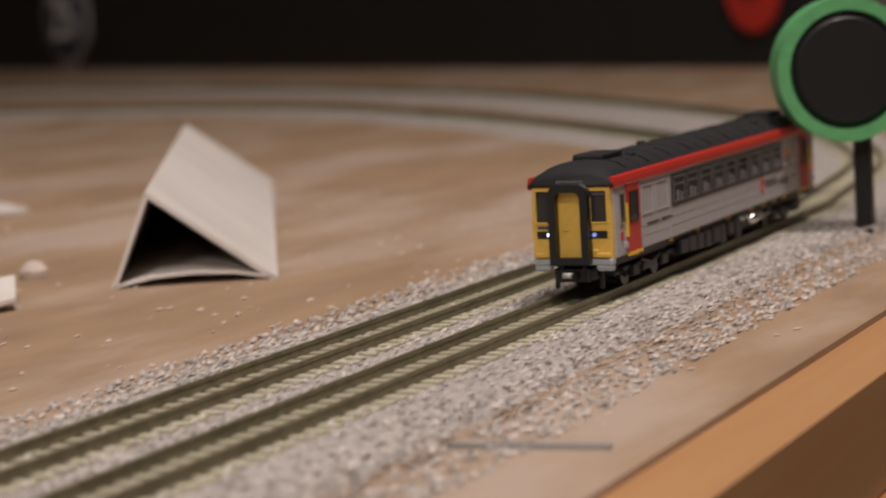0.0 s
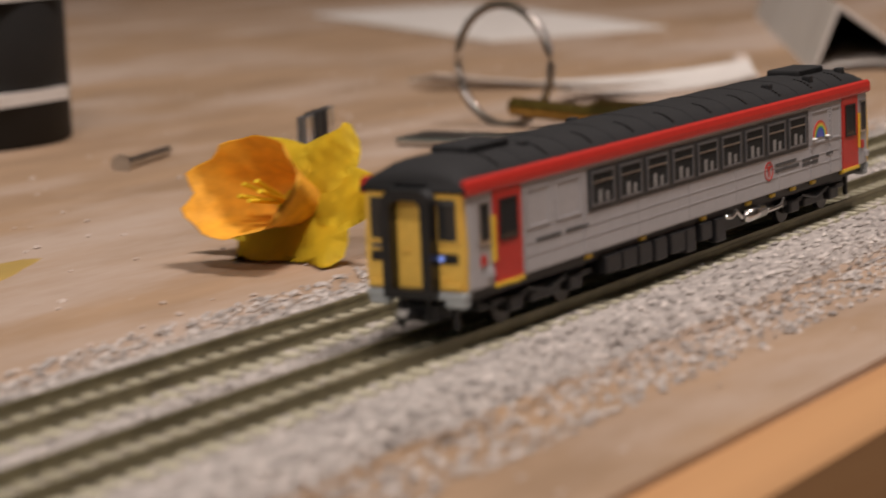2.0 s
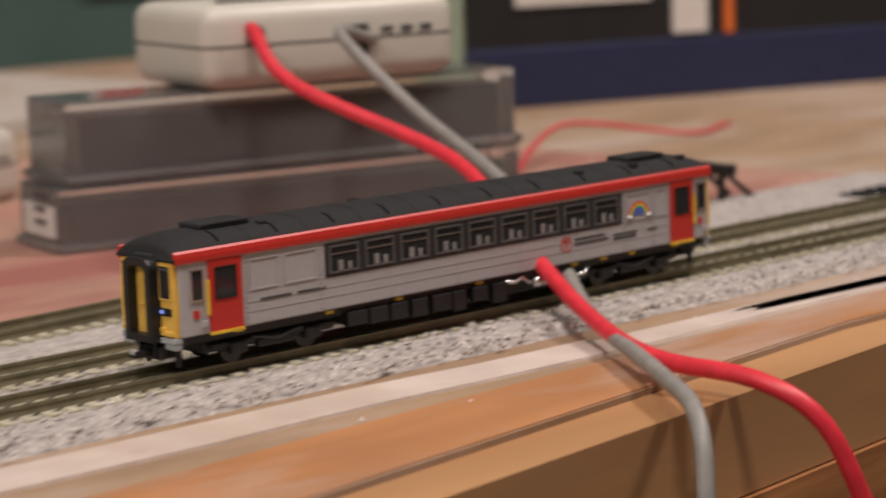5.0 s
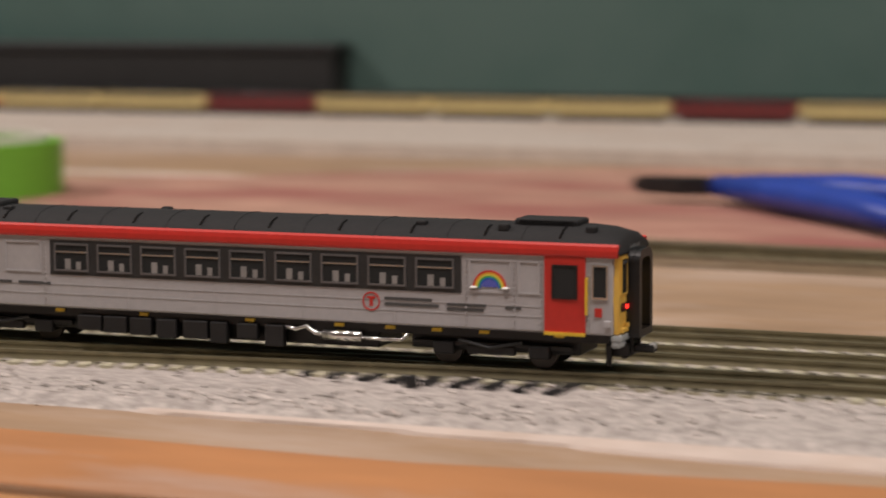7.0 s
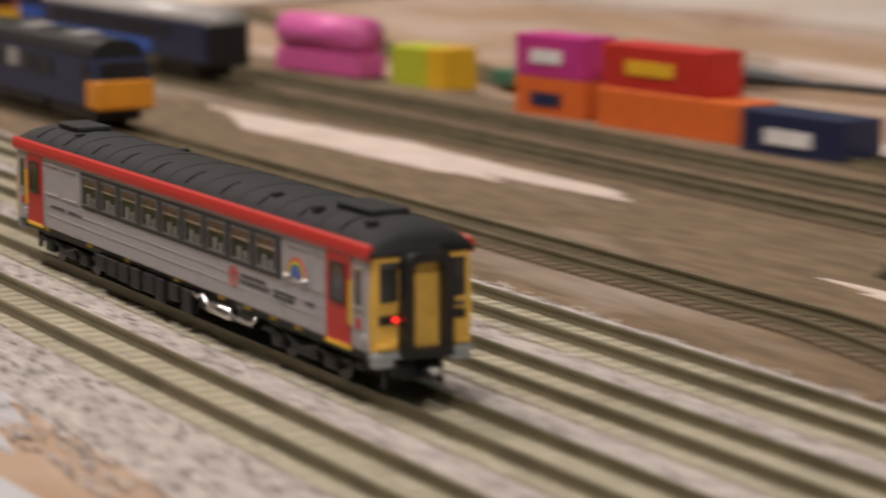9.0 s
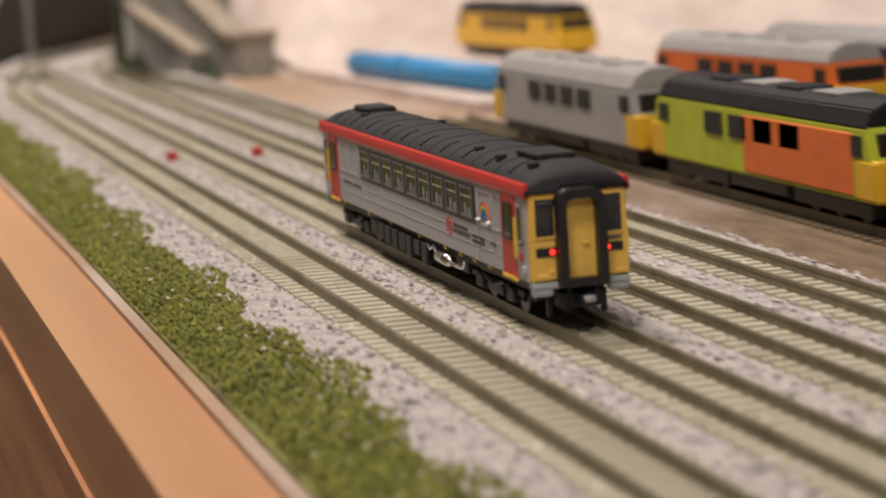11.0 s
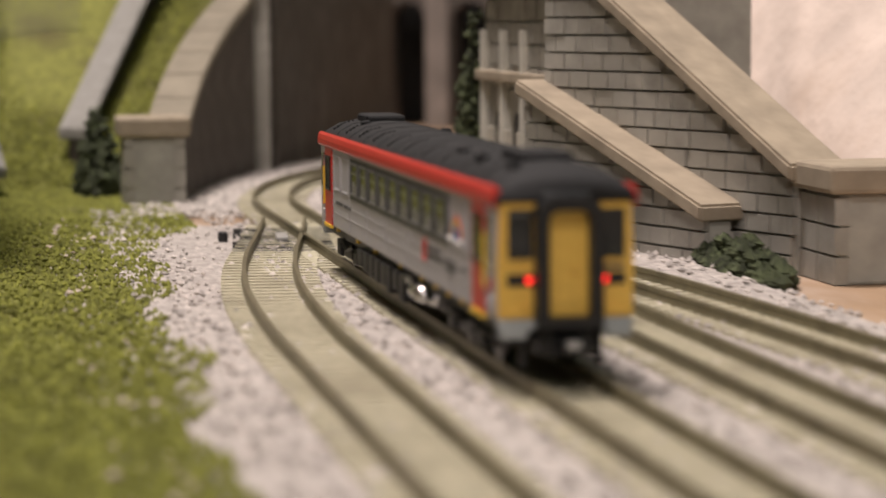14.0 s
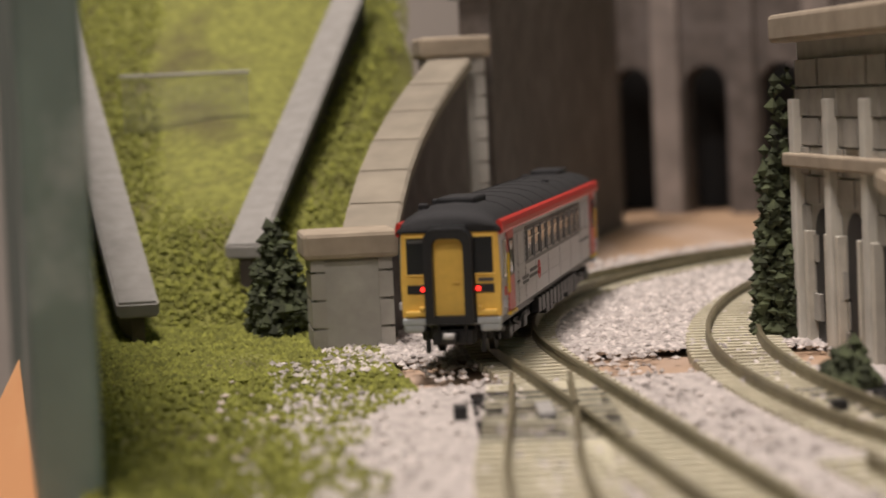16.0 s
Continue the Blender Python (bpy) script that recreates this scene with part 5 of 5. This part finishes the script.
for (x0, y0, h0), (x1, y1, h1), lab in (((-1716, -43, 0), (-1862, -3, 66), "grey sloping path wall on the hillside"), ((-1676, -66, -8), (-1862, -88, 70), "grey sloping wall down the hillside edge")):
    stone_wall("slope_wall", lab, x0, y0, x1, y1, -4, h0 + 10, h1 + 10, 4, DSTONE)
bush(-1684, -38, 14, 6, 24, 1300, BUSH, "dark bush beside the wing wall")
fence = thing("wire_fence", "fine grey wire fence across the hillside", "fence")
for k in range(24):
    part("wire", rod((-1795, -68 + k * 1.3, hill_height(-1795) - 2), (-1795, -68 + k * 1.3, hill_height(-1795) + 12), 0.16, None, 4), GREYPLASTIC, fence)
part("top_rail", rod((-1795, -69, hill_height(-1795) + 12), (-1795, -37, hill_height(-1795) + 12), 0.4, None, 6), GREYPLASTIC, fence)

# viaduct of tall arches across the back
def arches(name, label, x0, y0, turn, n, w, leg, h, mat, thick=14):
    t = thing(name, label, "viaduct", x0, y0, -4, turn)
    for k in range(n):
        a = k * w
        outline = [(a, 0), (a + leg, 0), (a + leg, h * 0.48)]
        half = (w - leg) / 2
        cx = a + leg + half
        outline += [(cx + half * math.cos(math.radians(q)), h * 0.48 + half * math.sin(math.radians(q))) for q in range(170, 0, -15)]
        outline += [(a + w, h * 0.48), (a + w, h), (a, h)]
        part("arch", prism(outline, 0, thick, "y"), mat, t)
        part("pilaster", box(a + 1, a + leg - 1, -3, 0.2, 0, h * 0.9, 0.4), mat if k % 2 else material("worn_stone", (0.2, 0.17, 0.15), 0.9, 0, 0.2, 100), t)
    part("parapet", box(-4, n * w + 4, -4, thick + 2, h, h + 8, 0.6), mat, t)
    # a flat black sheet stands in for the shade through the arches
    part("shade_backing", box(0, n * w, thick + 24, thick + 30, 0, h), BLACKBOARD, t, "black sheet added as shade behind the arches")
    return t


arches("viaduct", "dark brick viaduct of tall narrow arches", -2085, 70, 62, 10, 28, 12, 96, DSTONE)

# grey stone building with stairs to the right of the track
def station():
    t = thing("stone_building", "grey stone bridge abutment with arched niches and pale corner stones", "building", -1618, 53, -4, 0)
    L, h = 80, 54
    part("core", box(0, L, 0, 40, 0, h), MORTAR, t)
    r = random.Random(5)
    z, k = 0.0, 0
    while z < h - 3:
        x = -4.0 * (k % 2)
        while x < L:
            w = 8.2 * r.uniform(0.7, 1.3)
            a, b = max(0.1, x + 0.25), min(L - 0.1, x + w - 0.25)
            inside = any(c - 5.5 < (a + b) / 2 < c + 5.5 and z < 24 for c in (14, 33, 53))
            if b - a > 1 and not inside:
                part("stone", box(a, b, -r.uniform(0.3, 1.0), 1, z + 0.25, z + 4.9), STONE, t)
            x += w
        z += 5.1
        k += 1
    for c in (14, 33, 53):
        out = [(c - 5, 0), (c + 5, 0), (c + 5, 20)] + [(c + 5 * math.cos(math.radians(q)), 20 + 5 * math.sin(math.radians(q))) for q in range(15, 180, 15)] + [(c - 5, 20)]
        part("niche", prism(out, -0.2, 0.6, "y"), BLACK, t, "dark arched niche")
        for s in (-6.2, 6.2):
            part("niche_jamb", box(c + s - 0.8, c + s + 0.8, -1.8, 0.6, 0, 21, 0.2), material("pale_jamb", (0.5, 0.47, 0.4), 0.9), t)
    for x in (0.5, 22, 43, 76.5):
        part("corner_strip", box(x, x + 3, -2.2, 0.6, 0, h - 10, 0.3), material("pale_quoin", (0.55, 0.53, 0.47), 0.9, 0, 0.15, 120), t, "pale corner stones")
    part("string_course", box(-2, L + 2, -3, 2, 32, 34.5, 0.4), COPING, t)
    part("cornice", box(-3, L + 3, -4.5, 44, h, h + 5, 0.8), COPING, t, "tan cornice")
    for k in range(5):
        part("wall_block", box(-3, 0.3, 3 + 7.4 * k, 9.8 + 7.4 * k, 0.4, h - 4, 0.3), STONE, t)
    return t


station()
stone_wall("stair_wall", "grey stone wall sloping down beside the track", -1538, 52, -1462, 80, -4, 58, 13, 9)
stone_wall("stair_wall", "lower sloping stone wall with tan coping", -1536, 46, -1474, 66, -4, 27, 5, 6)
pier(-1452, 86, 17, 16, "square stone pier with a layered cap")
bush(-1622, 51, 6, 6, 52, 1600, BUSH, "ivy climbing the corner of the stone wall")
bush(-1506, 41, 12, 4, 14, 600, BUSH, "scrubby bush at the foot of the wall")
bush(-1462, 66, 26, 5, 7, 900, BUSH, "dark scrub along the wall foot")
bush(-1548, 40, 8, 4, 8, 300, BUSH, "small green bush at the wall foot")
# plaster slope behind the stairs
bm = bmesh.new()
grid = []
for i in range(26):
    row = []
    for j in range(20):
        x, y = -1340 - 320 * i / 25, 108 + 380 * j / 19
        z = max(0, (-x - 1440)) * 0.42 + 8 * noise.noise(Vector((x / 40, y / 40, 0))) + 3 * noise.noise(Vector((x / 12, y / 12, 3)))
        row.append(bm.verts.new((x, y, -4.2 + max(0.0, z) * min(1.0, (y - 104) / 22))))
    grid.append(row)
for a, b in zip(grid, grid[1:]):
    for k in range(19):
        bm.faces.new((a[k], a[k + 1], b[k + 1], b[k]))
structure("plaster_slope", bm, PLASTER, "rough bare plaster slope behind the stairs", "slope", True)
# peeling green panel at the very end of the board edge
t = thing("end_panel", "green painted panel with peeling white patches", "panel", -1640, -84, -4, 3.94)
part("panel", box(-420, 150, -3, 5, -160, 112, 1), PANELGREEN, t)
peel = random.Random(31)
for k in range(26):
    cx, cz, w, h = peel.uniform(-150, 120), peel.uniform(-8, 40), peel.uniform(10, 26), peel.uniform(3, 9)
    out = [(cx + w * peel.uniform(0.6, 1.2) * math.cos(q * 0.7), cz + h * peel.uniform(0.5, 1.2) * math.sin(q * 0.7)) for q in range(9)]
    part("peeled_patch", prism(out, 4.6, 6.4, "y"), WHITECAP, t, "bare white patch")
t = thing("side_sheet", "grey painted sheet hanging beside the board edge", "panel")
part("sheet", prism([(-1400, -86), (-1480, -90), (-1560, -92), (-1640, -92), (-1640, -96), (-1400, -90)], -165, -3.4, "z"), GREYPAINT, t)
t = thing("card_cliff", "torn tan card cliff leaning by the wall", "card", -1260, 560, -4, 10)
part("card", prism([(-70, 0), (40, 0), (42, 30), (38, 66), (20, 58), (4, 50), (-20, 46), (-44, 30), (-62, 24)], 0, 4, "y"), OCHRE, t)
# turnouts: black frames of the points
for x, y, turn in ((-1535, -8, -6), (-1520, 42, 4), (40, -6, -4), (620, 40, 3)):
    t = thing("point_frame", "black plastic frame of a set of points", "points", x, y, -2.3, turn, "point frames")
    for k in range(9):
        part("timber", box(-24 + 6 * k, -21.4 + 6 * k, -10, 10, -0.6, 0.5), BLACK, t)
    part("lever", box(-1.2, 1.2, -13, -11, -0.5, 2, 0.3), BLACK, t)
    part("tie_bar", box(-6, 6, -1.2, 1.2, 0.4, 1.2, 0.2), GREYPLASTIC, t)


# ---- motion ----
def motions():
    rows = [(k * 0.5, pose((1400 - 100 * k) * MM, 0, 0)) for k in range(29)]
    rows += [(14.5, pose(-1.500, 0, 0)), (15.0, pose(-1.560, 0, 0, 0, 0, -0.6)), (15.5, pose(-1.611, 0.001, 0, 0, 0, -3.4)), (16.0, pose(-1.660, 0.007, 0, 0, 0, -16.6))]
    walk(RAILCAR, rows)


motions()
